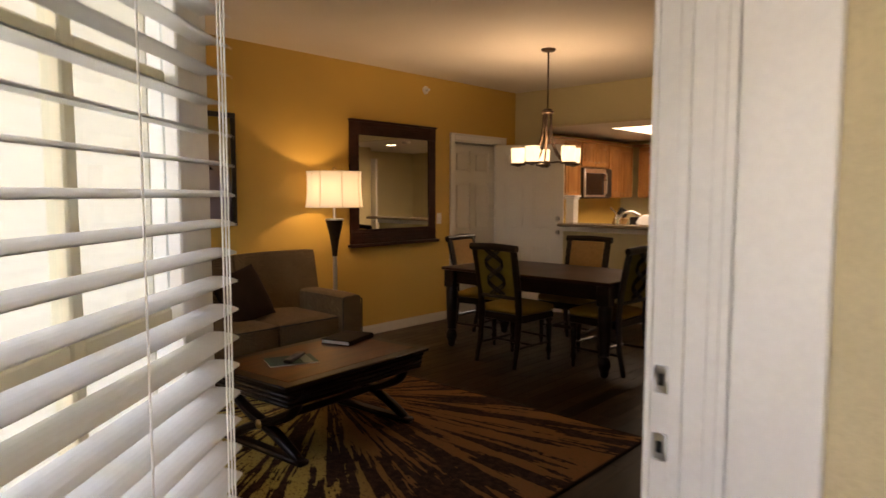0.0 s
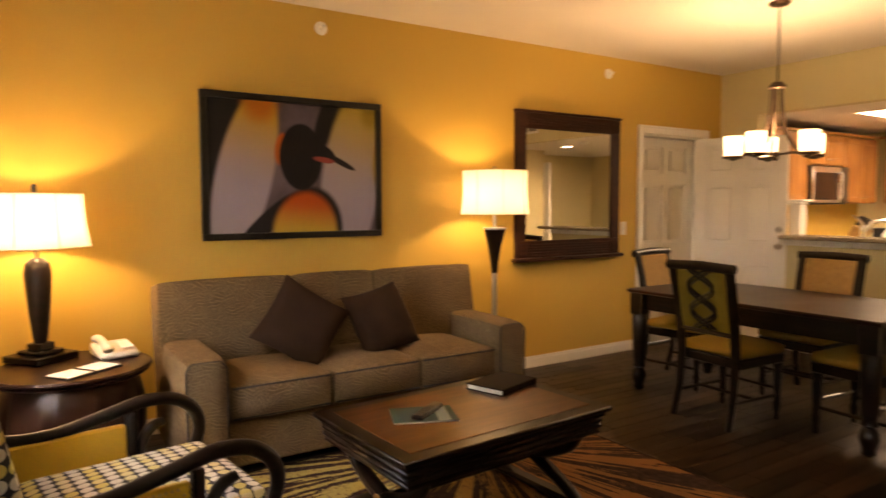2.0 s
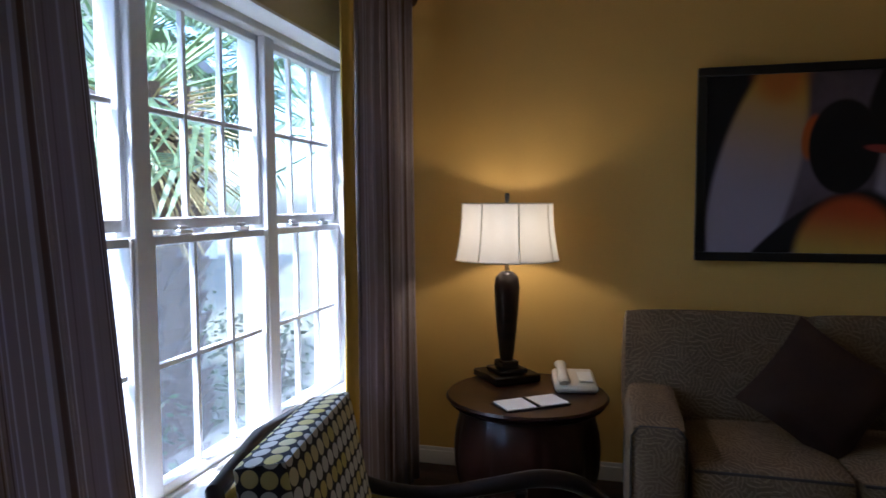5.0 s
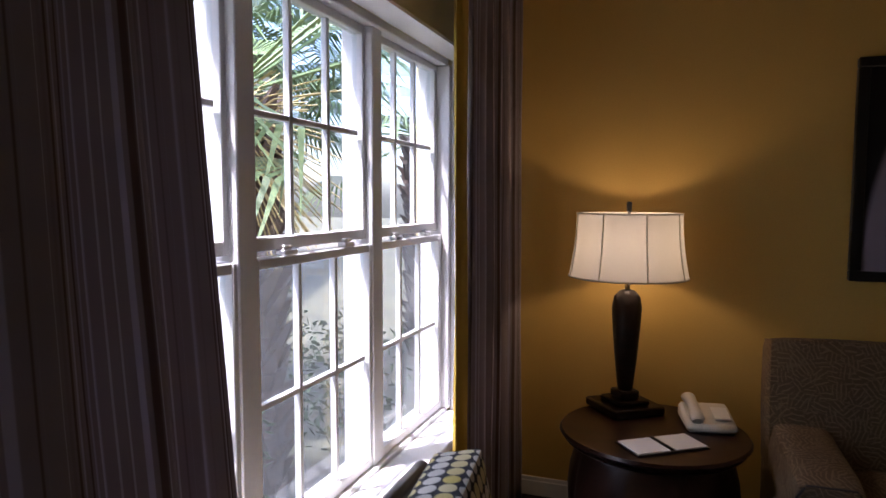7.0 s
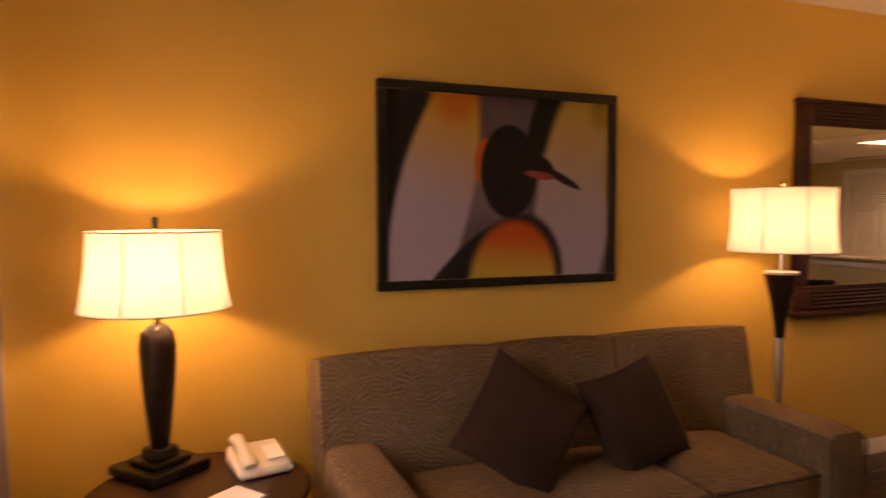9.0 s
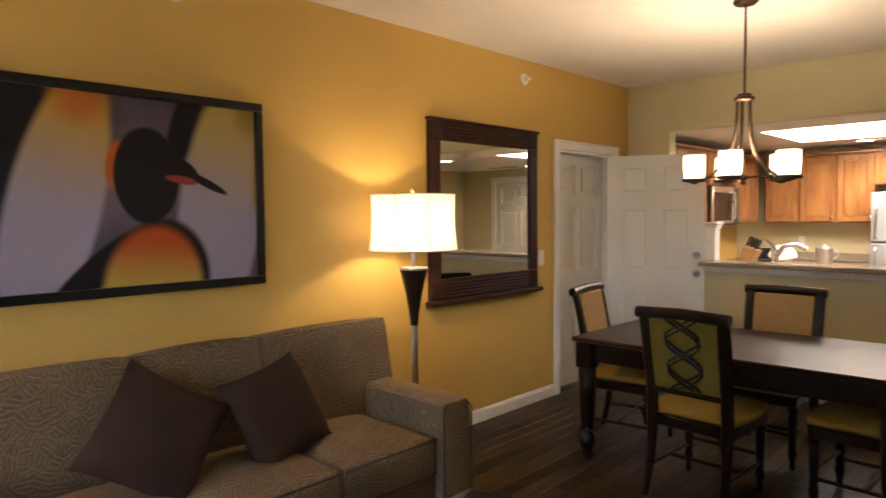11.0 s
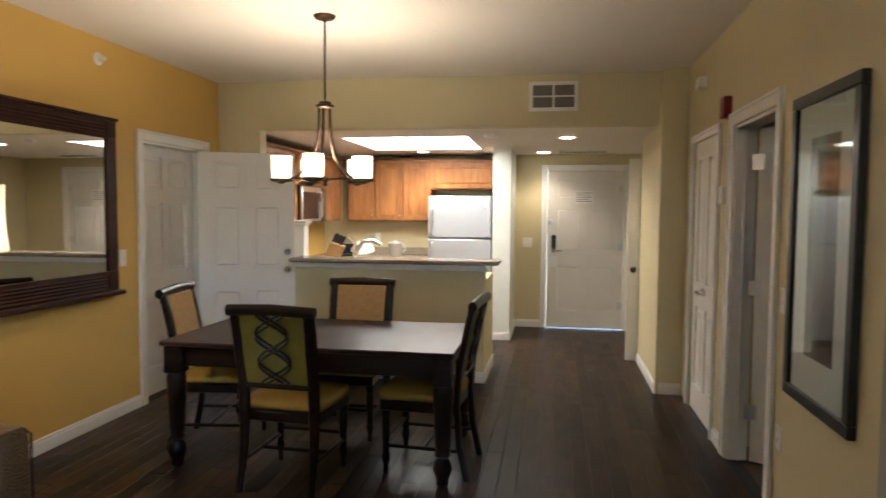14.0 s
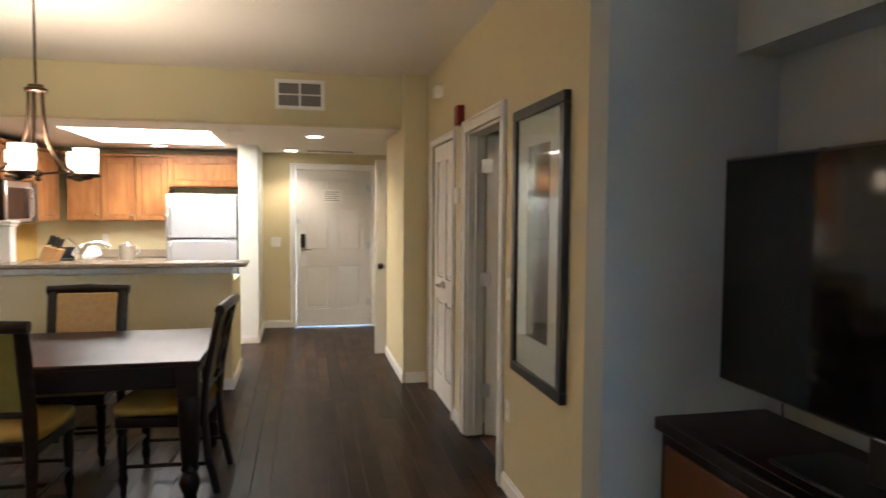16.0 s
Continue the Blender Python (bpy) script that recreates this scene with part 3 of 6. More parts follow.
def door_leaf(name, w, h, label, m, rows, cols=2, t=0.04, category="door"):
    """A panelled leaf along local x from the hinge, its faces to -y and +y. rows: bottom and top of each panel."""
    root = tagged(new(name), label, category, kind="structure")
    root.matrix_world = m
    part("leaf", boxes((0, -t / 2 + 0.015, 0, w, t / 2 - 0.015, h)), DOORW, root)
    st = 0.11 if w > 0.5 else 0.07
    mid = 0.09
    pw = (w - 2 * st - (cols - 1) * mid) / cols
    for s in (-1, 1):
        y0, y1 = sorted((s * (t / 2 - 0.015), s * t / 2))
        bm = bmesh.new()
        box(bm, 0, y0, 0, st, y1, h), box(bm, w - st, y0, 0, w, y1, h)
        for c in range(cols - 1):
            x = st + (c + 1) * pw + c * mid
            box(bm, x, y0, 0, x + mid, y1, h)
        zs = [0.0] + [z for r in rows for z in r] + [h]
        for z0, z1 in zip(zs[::2], zs[1::2]):
            for c in range(cols):
                x = st + c * (pw + mid)
                box(bm, x, y0, z0, x + pw, y1, z1)
        part("stiles_and_rails", bm, DOORW, root)
        for z0, z1 in rows:
            for c in range(cols):
                x = st + c * (pw + mid)
                yy = sorted((s * (t / 2 - 0.015), s * (t / 2 - 0.003)))
                part("door_panel", box(bmesh.new(), x + 0.028, yy[0], z0 + 0.028, x + pw - 0.028, yy[1], z1 - 0.028, bevel=0.0115), DOORW, root)
    return root


SIX = ((0.22, 0.80), (0.98, 1.55), (1.66, 1.92))


def knob(parent, x, z, s, t=0.04, mat=CHROME, r=0.026):
    bm = lathe([(0.032, 0), (0.032, 0.006), (0.012, 0.010), (0.011, 0.030), (r * 0.8, 0.036), (r, 0.048), (r * 0.8, 0.060), (r * 0.3, 0.064)], 16)
    bmesh.ops.rotate(bm, verts=bm.verts[:], matrix=Matrix.Rotation(radians(90 * (-s) * -1), 3, "X"), cent=(0, 0, 0))
    bmesh.ops.translate(bm, verts=bm.verts[:], vec=(x, s * t / 2, z))
    part("door_knob", bm, mat, parent, "polished chrome door knob")


def lever(parent, x, z, s, way, t=0.04):
    y = s * (t / 2)
    bm = bmesh.new()
    tube([(x, y, z), (x, y + s * 0.05, z), (x + way * 0.03, y + s * 0.055, z), (x + way * 0.11, y + s * 0.052, z)], [0.011, 0.011, 0.010, 0.007], 8, bm)
    tube([(x, y - s * 0.001, z), (x, y + s * 0.008, z)], 0.027, 14, bm)
    part("lever_handle", bm, CHROME, parent, "polished chrome lever handle")


def hinge_set(parent, x, zs, s, t=0.04):
    for z in zs:
        part("hinge", boxes((x - 0.035, s * t / 2 - 0.002, z - 0.045, x + 0.035, s * t / 2 + 0.004, z + 0.045), bevel=0.002), STEEL, parent, "steel butt hinge")


d1 = door_leaf("door_connecting", 0.84, 2.0, "closed white six-panel connecting door set back in its frame", pose(XL - 0.11, 5.85, 0.008, 0, 0, 90), SIX)
d2 = door_leaf("door_connecting_open", 0.82, 2.0, "open white panelled door with two chrome knobs", pose(-5.675, 6.585, 0.008, 0, 0, 24.5), SIX)
knob(d2, 0.755, 0.96, -1, r=0.034), knob(d2, 0.755, 1.12, -1, r=0.03)
d3 = door_leaf("door_entrance", 0.955, 2.02, "closed white six-panel entrance door with security lock", pose(-2.6875, YE + 0.025, 0.008), SIX)
part("lock_plate", boxes((0.055, -0.042, 1.02, 0.115, -0.02, 1.2), bevel=0.012), BLACKPL, d3, "dark electronic lock plate")
lever(d3, 0.085, 1.0, -1, 1)
part("door_guard", boxes((0.0, -0.045, 1.34, 0.06, -0.02, 1.4), bevel=0.008), STEEL, d3, "steel swing-bar guard")
part("hang_tag", boxes((0.05, -0.024, 0.78, 0.13, -0.02, 0.93), bevel=0.001), PAPER, d3, "white paper tag hanging from the lever")
notice = part("notice_frame", boxes((0.33, -0.028, 1.6, 0.58, -0.02, 1.77), bevel=0.003), WHITEPL, d3, "framed notice with unreadable lines")
for i in range(5):
    part("text_line", boxes((0.36, -0.0295, 1.63 + i * 0.027, 0.55 - 0.03 * (i % 2), -0.028, 1.638 + i * 0.027)), GREYSLOT, notice)
part("peephole", lathe([(0.008, 0), (0.008, 0.004)], 12), STEEL, d3).matrix_basis = pose(0.48, -0.02, 1.53, 90)
hinge_set(d3, 0.93, (0.3, 1.05, 1.8), -1)
d4 = door_leaf("door_closet", 0.765, 2.03, "white double closet door with chrome levers", pose(XR + 0.03, 5.832, 0.005, 0, 0, 90), ((0.2, 0.8), (0.98, 1.9)), 2, 0.04)
lever(d4, 0.42, 0.93, 1, -1), lever(d4, 0.35, 0.93, 1, -1)
hinge_set(d4, 0.75, (0.25, 1.8), 1)
d5 = door_leaf("door_bedroom", 0.74, 2.0, "white bedroom door standing open inward", pose(XR + 0.13, 5.425, 0.01, 0, 0, -28), SIX)
hinge_set(d5, 0.0, (0.3, 1.05, 1.8), -1)
d6 = door_leaf("door_hall", 0.7, 2.03, "white hall door standing open into the passage", pose(-1.17, 8.08, 0.01, 0, 0, 180), SIX)
knob(d6, 0.64, 0.92, 1)

# ---- patio door ----
struct("trim_patio_jamb", boxes((-1.457, DY1, 0, -1.26, DY1 + 0.028, 2.06), (-1.457, DY0, 2.03, -1.26, DY1, 2.06),
                                (-1.457, DY1 - 0.01, 0, -1.44, DY1, 2.03), (-1.39, DY1 - 0.012, 0, -1.36, DY1, 2.03), (-1.31, DY1 - 0.006, 0, -1.28, DY1, 2.03), bevel=0.003),
       TRIM, "white painted jamb of the patio door", "trim")
struct("trim_patio_board", boxes((-1.255, DY1 - 0.006, 0, -1.06, DY1 + 0.022, 2.2), bevel=0.004), TRIM, "wide white exterior trim board", "trim")
strike = thing("strike_plate", "worn steel strike plate on the door jamb", "strike plate", (-1.415, DY1 - 0.001, 0.97))
part("plate", boxes((-0.018, -0.003, -0.035, 0.018, 0, 0.035), bevel=0.004), STEEL, strike)
part("latch_hole", boxes((-0.008, -0.0045, -0.015, 0.008, -0.003, 0.015), bevel=0.001), BLACKPL, strike)
copy_thing(strike, pose(-1.415, DY1 - 0.001, 0.80))
pd = tagged(new("door_patio"), "white glazed patio door standing open outward", "door", kind="structure")
pd.matrix_world = pose(-1.745, 0.71, 0.02, 0, 0, -50.2)
LW, LH = 0.95, 2.02
part("stile", boxes((0, -0.045, 0, 0.11, 0, LH), bevel=0.003), TRIM, pd)
part("stile", boxes((LW - 0.11, -0.045, 0, LW, 0, LH), bevel=0.003), TRIM, pd)
part("bottom_rail", boxes((0.11, -0.045, 0, LW - 0.11, 0, 0.22), bevel=0.003), TRIM, pd)
part("top_rail", boxes((0.11, -0.045, LH - 0.12, LW - 0.11, 0, LH), bevel=0.003), TRIM, pd)
gx = [0.11 + i * (LW - 0.22) / 3 for i in range(4)]
gz = [0.22 + i * (LH - 0.34) / 5 for i in range(6)]
CREAMBAR = plain("cream_glazing_bar", (0.74, 0.68, 0.50), 0.5, vary=0.04)
for x in gx[1:3]:
    part("glazing_bar", boxes((x - 0.012, -0.035, 0.22, x + 0.012, -0.01, LH - 0.12), bevel=0.003), CREAMBAR, pd)
for z in gz[1:5]:
    for a, b in zip(gx, gx[1:]):
        part("glazing_bar", boxes((a + 0.013, -0.034, z - 0.012, b - 0.013, -0.011, z + 0.012), bevel=0.003), CREAMBAR, pd)
for a, b in zip(gx, gx[1:]):
    for c, d in zip(gz, gz[1:]):
        part("pane", boxes((a, -0.024, c, b, -0.02, d)), GLASS, pd).visible_shadow = False
blind = thing("venetian_blind", "white venetian blind hanging on the patio door", "blind", (-1.745, 0.71, 0.02), -50.2)
part("head_rail", boxes((0.075, 0.004, 1.9, LW - 0.08, 0.05, 1.945), bevel=0.004), BLINDS, blind)
slat = bmesh.new()
for i in range(6):
    a, b = (i - 3) / 3 * 0.025, (i - 2) / 3 * 0.025
    za, zb = -0.004 * ((i - 3) / 3) ** 2, -0.004 * ((i - 2) / 3) ** 2
    for dz in (0.0, 0.0022):
        vs = [slat.verts.new(p) for p in ((0, a, za + dz), (LW - 0.165, a, za + dz), (LW - 0.165, b, zb + dz), (0, b, zb + dz))]
        slat.faces.new(vs)
first = part("slat", slat, BLINDS, blind)
first.matrix_basis = pose(0.04, 0.032, 0.25, -7)
for i in range(1, 37):
    o = new("slat", first.data)
    o.parent = blind
    o.matrix_basis = pose(0.04, 0.032, 0.25 + i * 0.0445, -7 + random.uniform(-2, 2))
part("bottom_bar", boxes((0.08, 0.018, 0.18, LW - 0.085, 0.046, 0.2), bevel=0.003), BLINDS, blind)
for x in (0.085, 0.097, 0.11, 0.34, 0.62, 0.80):
    part("cord", tube([(x, 0.06, 0.2), (x, 0.06, 1.92)], 0.0016, 5), BLINDS, blind)

# ---- window ----
win = tagged(new("window_1"), "wide white triple double-hung window with glazing bars", "window", kind="structure")
GY = 0.17
units = ((-5.09, -4.49), (-4.44, -3.8), (-3.75, -3.12))
part("window_frame", boxes((WX0, 0.12, WZ0, WX1, 0.245, WZ0 + 0.03), (WX0, 0.12, WZ1 - 0.03, WX1, 0.245, WZ1), (WX0, 0.12, WZ0 + 0.03, WX0 + 0.03, 0.26, WZ1 - 0.03),
                           (WX1 - 0.03, 0.12, WZ0 + 0.03, WX1, 0.26, WZ1 - 0.03), (-4.50, 0.12, WZ0 + 0.03, -4.43, 0.232, WZ1 - 0.03), (-3.81, 0.12, WZ0 + 0.03, -3.74, 0.232, WZ1 - 0.03), bevel=0.004), VINYL, win)
part("window_sill", boxes((WX0, 0.247, WZ0 - 0.012, WX1, YW + 0.03, WZ0 + 0.018), bevel=0.006), VINYL, win)
part("reveal_lining", boxes((WX0 - 0.004, 0.262, WZ0 + 0.02, WX0 + 0.008, YW - 0.002, WZ1 - 0.012), (WX1 - 0.008, 0.262, WZ0 + 0.02, WX1 + 0.004, YW - 0.002, WZ1 - 0.012), (WX0, 0.262, WZ1 - 0.01, WX1, YW - 0.002, WZ1 + 0.003)), VINYL, win)
for x0, x1 in units:
    for z0, z1, y in ((1.36, 2.04, 0.165), (0.60, 1.345, 0.186)):
        f = 0.026
        sash = part("sash", boxes((x0, y, z0, x0 + f, y + 0.04, z1), (x1 - f, y, z0, x1, y + 0.04, z1), (x0 + f, y, z0, x1 - f, y + 0.04, z0 + f + 0.008), (x0 + f, y, z1 - f, x1 - f, y + 0.04, z1), bevel=0.003), VINYL, win)
        xs = [x0 + f + i * (x1 - x0 - 2 * f) / 3 for i in range(4)]
        zm = (z0 + z1) / 2
        for x in xs[1:3]:
            part("muntin", boxes((x - 0.008, y + 0.008, z0 + f, x + 0.008, y + 0.028, z1 - f), bevel=0.002), VINYL, sash)
        for a, b in zip(xs, xs[1:]):
            part("muntin", boxes((a + 0.008, y + 0.009, zm - 0.008, b - 0.008, y + 0.027, zm + 0.008), bevel=0.002), VINYL, sash)
            for c, d in ((z0 + f, zm), (zm, z1 - f)):
                part("pane", boxes((a, y + 0.016, c, b, y + 0.02, d)), GLASS, sash).visible_shadow = False
    part("insect_screen", boxes((x0 + 0.01, 0.135, 0.61, x1 - 0.01, 0.136, 1.36)), SCREENING, win, "hazy grey insect screen").visible_shadow = False
    for x in (x0 + 0.16, x1 - 0.16):
        part("sash_lock", boxes((x - 0.03, 0.2, 1.346, x + 0.03, 0.23, 1.36), (x - 0.01, 0.21, 1.36, x + 0.025, 0.225, 1.372), bevel=0.003), STEEL, win)


def curtain(name, x0, x1, y, z0, z1, folds, depth, flare0, flare1, material, label):
    """Gathered cloth: folds grow towards the hem and the sides may swing outward."""
    n, rows = folds * 10, 14
    bm = bmesh.new()
    uv = bm.loops.layers.uv.new("UVMap")
    grid = []
    for j in range(rows + 1):
        v = j / rows
        row = []
        for i in range(n + 1):
            u = i / n
            a, b = x0 + flare0 * (1 - v) ** 2, x1 + flare1 * (1 - v) ** 2
            wave = math.sin(u * folds * 2 * math.pi + 0.8 * math.sin(u * 9)) * depth * (0.75 + 0.35 * (1 - v))
            wave += 0.012 * noise.noise(Vector((u * 8, v * 3, x0)))
            row.append((bm.verts.new((a + (b - a) * u, y + wave, z0 + (z1 - z0) * v)), u, v))
        grid.append(row)
    for ra, rb in zip(grid, grid[1:]):
        for p, q, r, s in zip(ra, ra[1:], rb[1:], rb):
            f = bm.faces.new((p[0], q[0], r[0], s[0]))
            for lo, w in zip(f.loops, (p, q, r, s)):
                lo[uv].uv = (w[1] * (x1 - x0) * 2.2, w[2] * 2)
    ob = make(name, bm, material)
    mod = ob.modifiers.new("thickness", "SOLIDIFY")
    mod.thickness = 0.004
    return tagged(ob, label, "curtain", "window curtains")


right = curtain("curtain", -5.40, -4.72, 0.47, 0.03, 2.42, 6, 0.035, -0.04, 0.0, STRIPES, "brown and lilac striped curtain with mustard lining")
lining = curtain("lining", -4.725, -4.60, 0.455, 0.04, 2.42, 1, 0.012, 0.0, 0.0, MUSTARD, "mustard yellow lining edge of the curtain")
lining.parent = right
del lining["category"], lining["group"]
curtain("curtain", -3.28, -2.45, 0.48, 0.03, 2.42, 7, 0.04, -0.27, 0.1, STRIPES, "brown and lilac striped curtain drawn aside")
rod = thing("curtain_rod", "dark bronze curtain rod with finials", "curtain rod", (0, 0, 0))
part("pole", tube([(-5.42, 0.47, 2.44), (-2.4, 0.47, 2.44)], 0.014, 12), BRONZE, rod)
for x, s in ((-5.42, -1), (-2.4, 1)):
    bm = lathe([(0.014, 0), (0.026, 0.012), (0.032, 0.03), (0.022, 0.05), (0.008, 0.06)], 14)
    bmesh.ops.rotate(bm, verts=bm.verts[:], matrix=Matrix.Rotation(radians(90 * s), 3, "Y"), cent=(0, 0, 0))
    bmesh.ops.translate(bm, verts=bm.verts[:], vec=(x, 0.47, 2.44))
    part("finial", bm, BRONZE, rod)
for x in (-5.3, -4.1, -2.6):
    part("bracket", tube([(x, YW, 2.44), (x, 0.47, 2.44)], 0.009, 8), BRONZE, rod)

# ---- sofa corner ----
sofa = thing("sofa", "olive-beige hatched fabric three-seat sofa with rolled back", "sofa", (-5.15, 2.55, 0))
# local: x to the room, y along the wall
part("base", boxes((-0.42, -1.0, 0.06, 0.40, 1.0, 0.30), bevel=0.012), SOFA, sofa)
for s in (-1, 1):
    y0, y1 = sorted((s * 0.82, s * 1.035))
    part("arm", cushion(bmesh.new(), -0.44, y0, 0.05, 0.46, y1, 0.635, 0.004, 6, 0.045), SOFA, sofa)
    part("arm_piping", tube([(0.455, y0 + 0.012, 0.07), (0.455, y0 + 0.012, 0.59), (0.44, y0 + 0.04, 0.622), (0.44, y1 - 0.04, 0.622), (0.455, y1 - 0.012, 0.59), (0.455, y1 - 0.012, 0.07)], 0.005, 6), PIPING, sofa)
part("back_frame", cushion(bmesh.new(), -0.47, -1.02, 0.28, -0.28, 1.02, 0.86, 0.0, 6, 0.05), SOFA, sofa)
for i in range(3):
    y0, y1 = -0.818 + i * 0.5453 + 0.004, -0.818 + (i + 1) * 0.5453 - 0.004
    part("seat_cushion", cushion(bmesh.new(), -0.30, y0, 0.302, 0.43, y1, 0.488, 0.026, 10, 0.02), SOFA, sofa)
    for z in (0.318, 0.472):
        part("seat_piping", tube([(0.432, y0 + 0.012, z), (0.436, (y0 + y1) / 2, z + 0.002), (0.432, y1 - 0.012, z)], 0.0055, 6), PIPING, sofa)
    a = -1.04 if i == 0 else y0
    b = 1.04 if i == 2 else y1
    bm = cushion(bmesh.new(), -0.13, a, -0.27, 0.11, b, 0.255, 0.012, 10, 0.02)
    bmesh.ops.rotate(bm, verts=bm.verts[:], matrix=Matrix.Rotation(radians(-11), 3, "Y"), cent=(0, 0, 0))
    bmesh.ops.translate(bm, verts=bm.verts[:], vec=(-0.235, 0, 0.685))
    part("back_cushion", bm, SOFA, sofa)
    part("back_piping", tube([(-0.185, a + 0.02, 0.932), (-0.185, (a + b) / 2, 0.945), (-0.185, b - 0.02, 0.932)], 0.005, 6), PIPING, sofa)
for x in (-0.36, 0.36):
    for y in (-0.95, 0.95):
        part("foot", boxes((x - 0.03, y - 0.03, 0.0, x + 0.03, y + 0.03, 0.055), bevel=0.004), ESPRESSO, sofa)


def throw_pillow(at, tilt, spin, turn, size=0.43):
    bm = bmesh.new()
    n = 14
    g = {}
    for side in (-1, 1):
        for i in range(n + 1):
            for j in range(n + 1):
                u, v = i / n * 2 - 1, j / n * 2 - 1
                t = 0.085 * ((1 - u ** 4) * (1 - v ** 4)) ** 0.6
                if side == 1 and (i in (0, n) or j in (0, n)):
                    g[side, i, j] = g[-1, i, j]
                else:
                    q = 1 - 0.08 * (1 - v * v) * abs(u) ** 4
                    r = 1 - 0.08 * (1 - u * u) * abs(v) ** 4
                    g[side, i, j] = bm.verts.new((side * t, u * size / 2 * q, v * size / 2 * r))
        for i in range(n):
            for j in range(n):
                bm.faces.new([g[side, i, j], g[side, i + 1, j], g[side, i + 1, j + 1], g[side, i, j + 1]])
    ob = make("throw_pillow", bm, PILLOW)
    ob.matrix_world = pose(*at, 0, 0, turn) @ pose(0, 0, 0, 0, tilt, 0) @ pose(0, 0, 0, spin, 0, 0)
    return tagged(ob, "dark brown square throw pillow leaning on the sofa back", "pillow", "sofa pillows")


throw_pillow((-5.09, 2.245, 0.69), -24, 54, -4, 0.44)
throw_pillow((-5.085, 2.755, 0.665), -26, 11, 6, 0.42)

end_table = thing("end_table", "round dark wood barrel end table", "side table", (-5.15, 1.09, 0))
part("tabletop", lathe([(0.0, 0.545), (0.31, 0.545), (0.335, 0.55), (0.345, 0.56), (0.335, 0.567), (0.352, 0.572), (0.36, 0.582), (0.352, 0.592), (0.0, 0.594)], 56, closed=False), TABLETOP, end_table)
body = lathe([(0.24, 0.03), (0.265, 0.06), (0.285, 0.11), (0.305, 0.19), (0.322, 0.28), (0.325, 0.36), (0.318, 0.43), (0.30, 0.50), (0.285, 0.545)], 144)
for v in body.verts:
    a = math.atan2(v.co.y, v.co.x)
    bow = 0.10 * math.sin(math.pi * (v.co.z - 0.03) / 0.515)
    k = 1 - 0.035 * max(0.0, 1 - abs(((a * 9 / math.pi) % 2) - 1 + bow) / 0.22) * (0.08 < v.co.z < 0.48)
    v.co.x, v.co.y = v.co.x * k, v.co.y * k
part("barrel", body, TABLETOP, end_table)
part("plinth", lathe([(0.25, 0.0), (0.25, 0.025), (0.235, 0.032)], 40), ESPRESSO, end_table)

tl = thing("table_lamp", "dark wood table lamp with glowing white fabric shade", "table lamp", (-5.365, 0.965, 0.594))
part("base", boxes((-0.12, -0.12, 0, 0.12, 0.12, 0.035), (-0.075, -0.075, 0.035, 0.075, 0.075, 0.055), (-0.045, -0.045, 0.055, 0.045, 0.045, 0.09), bevel=0.006), ESPRESSO, tl).matrix_basis = pose(0, 0, 0, 0, 0, 38)
part("body", lathe([(0.03, 0.088), (0.035, 0.12), (0.048, 0.24), (0.058, 0.36), (0.062, 0.44), (0.054, 0.49), (0.03, 0.515), (0.012, 0.52)], 24), ESPRESSO, tl)
part("neck", lathe([(0.011, 0.518), (0.011, 0.60), (0.018, 0.605), (0.018, 0.66)], 12), BRASS, tl)


def drum_shade(parent, r0, r1, z0, z1, panels, waist=0.97):
    n, rows = 64, 8
    prof = []
    for j in range(rows + 1):
        v = j / rows
        prof.append(((r0 + (r1 - r0) * v) * (1 - (1 - waist) * math.sin(math.pi * v)), z0 + (z1 - z0) * v))
    ob = part("shade", lathe(prof, n, closed=False), SHADE, parent, "glowing cream fabric shade")
    for k in range(panels):
        a = 2 * math.pi * (k + 0.5) / panels
        part("seam", tube([((r + 0.001) * math.cos(a), (r + 0.001) * math.sin(a), z) for r, z in prof], 0.0035, 6), MAT, ob)
    for r, z in (prof[0], prof[-1]):
        part("rim", tube([(r * math.cos(2 * math.pi * i / 48), r * math.sin(2 * math.pi * i / 48), z) for i in range(49)], 0.0035, 5), MAT, ob)
    part("spider", boxes((-r1, -0.003, z1 - 0.02, r1, 0.003, z1 - 0.015), (-0.003, -r1, z1 - 0.026, 0.003, r1, z1 - 0.021)), BRASS, parent)


drum_shade(tl, 0.245, 0.215, 0.575, 0.84, 8)
part("finial", lathe([(0.006, 0.82), (0.006, 0.845), (0.011, 0.85), (0.012, 0.885), (0.008, 0.89)], 10), BLACKPL, tl)

fl = thing("floor_lamp", "black and steel floor lamp with glowing cream drum shade", "floor lamp", (-5.35, 3.83, 0))
part("base", lathe([(0.14, 0), (0.14, 0.018), (0.12, 0.026), (0.03, 0.034)], 32), BLACKPL, fl)
part("pole", lathe([(0.019, 0.03), (0.019, 0.90)], 14), STEEL, fl)
part("cone", lathe([(0.022, 0.87), (0.03, 0.95), (0.048, 1.06), (0.078, 1.18), (0.08, 1.19), (0.0, 1.192)], 24), ESPRESSO, fl, "black tapered wooden cone")
part("collar", lathe([(0.081, 1.19), (0.083, 1.197), (0.081, 1.204), (0.02, 1.206)], 24), STEEL, fl)
part("neck", lathe([(0.012, 1.2), (0.012, 1.32), (0.02, 1.325), (0.02, 1.38)], 12), STEEL, fl)
drum_shade(fl, 0.25, 0.24, 1.305, 1.615, 8, 0.965)
part("finial", lathe([(0.006, 1.6), (0.006, 1.625), (0.016, 1.63), (0.018, 1.64), (0.01, 1.652)], 10), BRASS, fl)

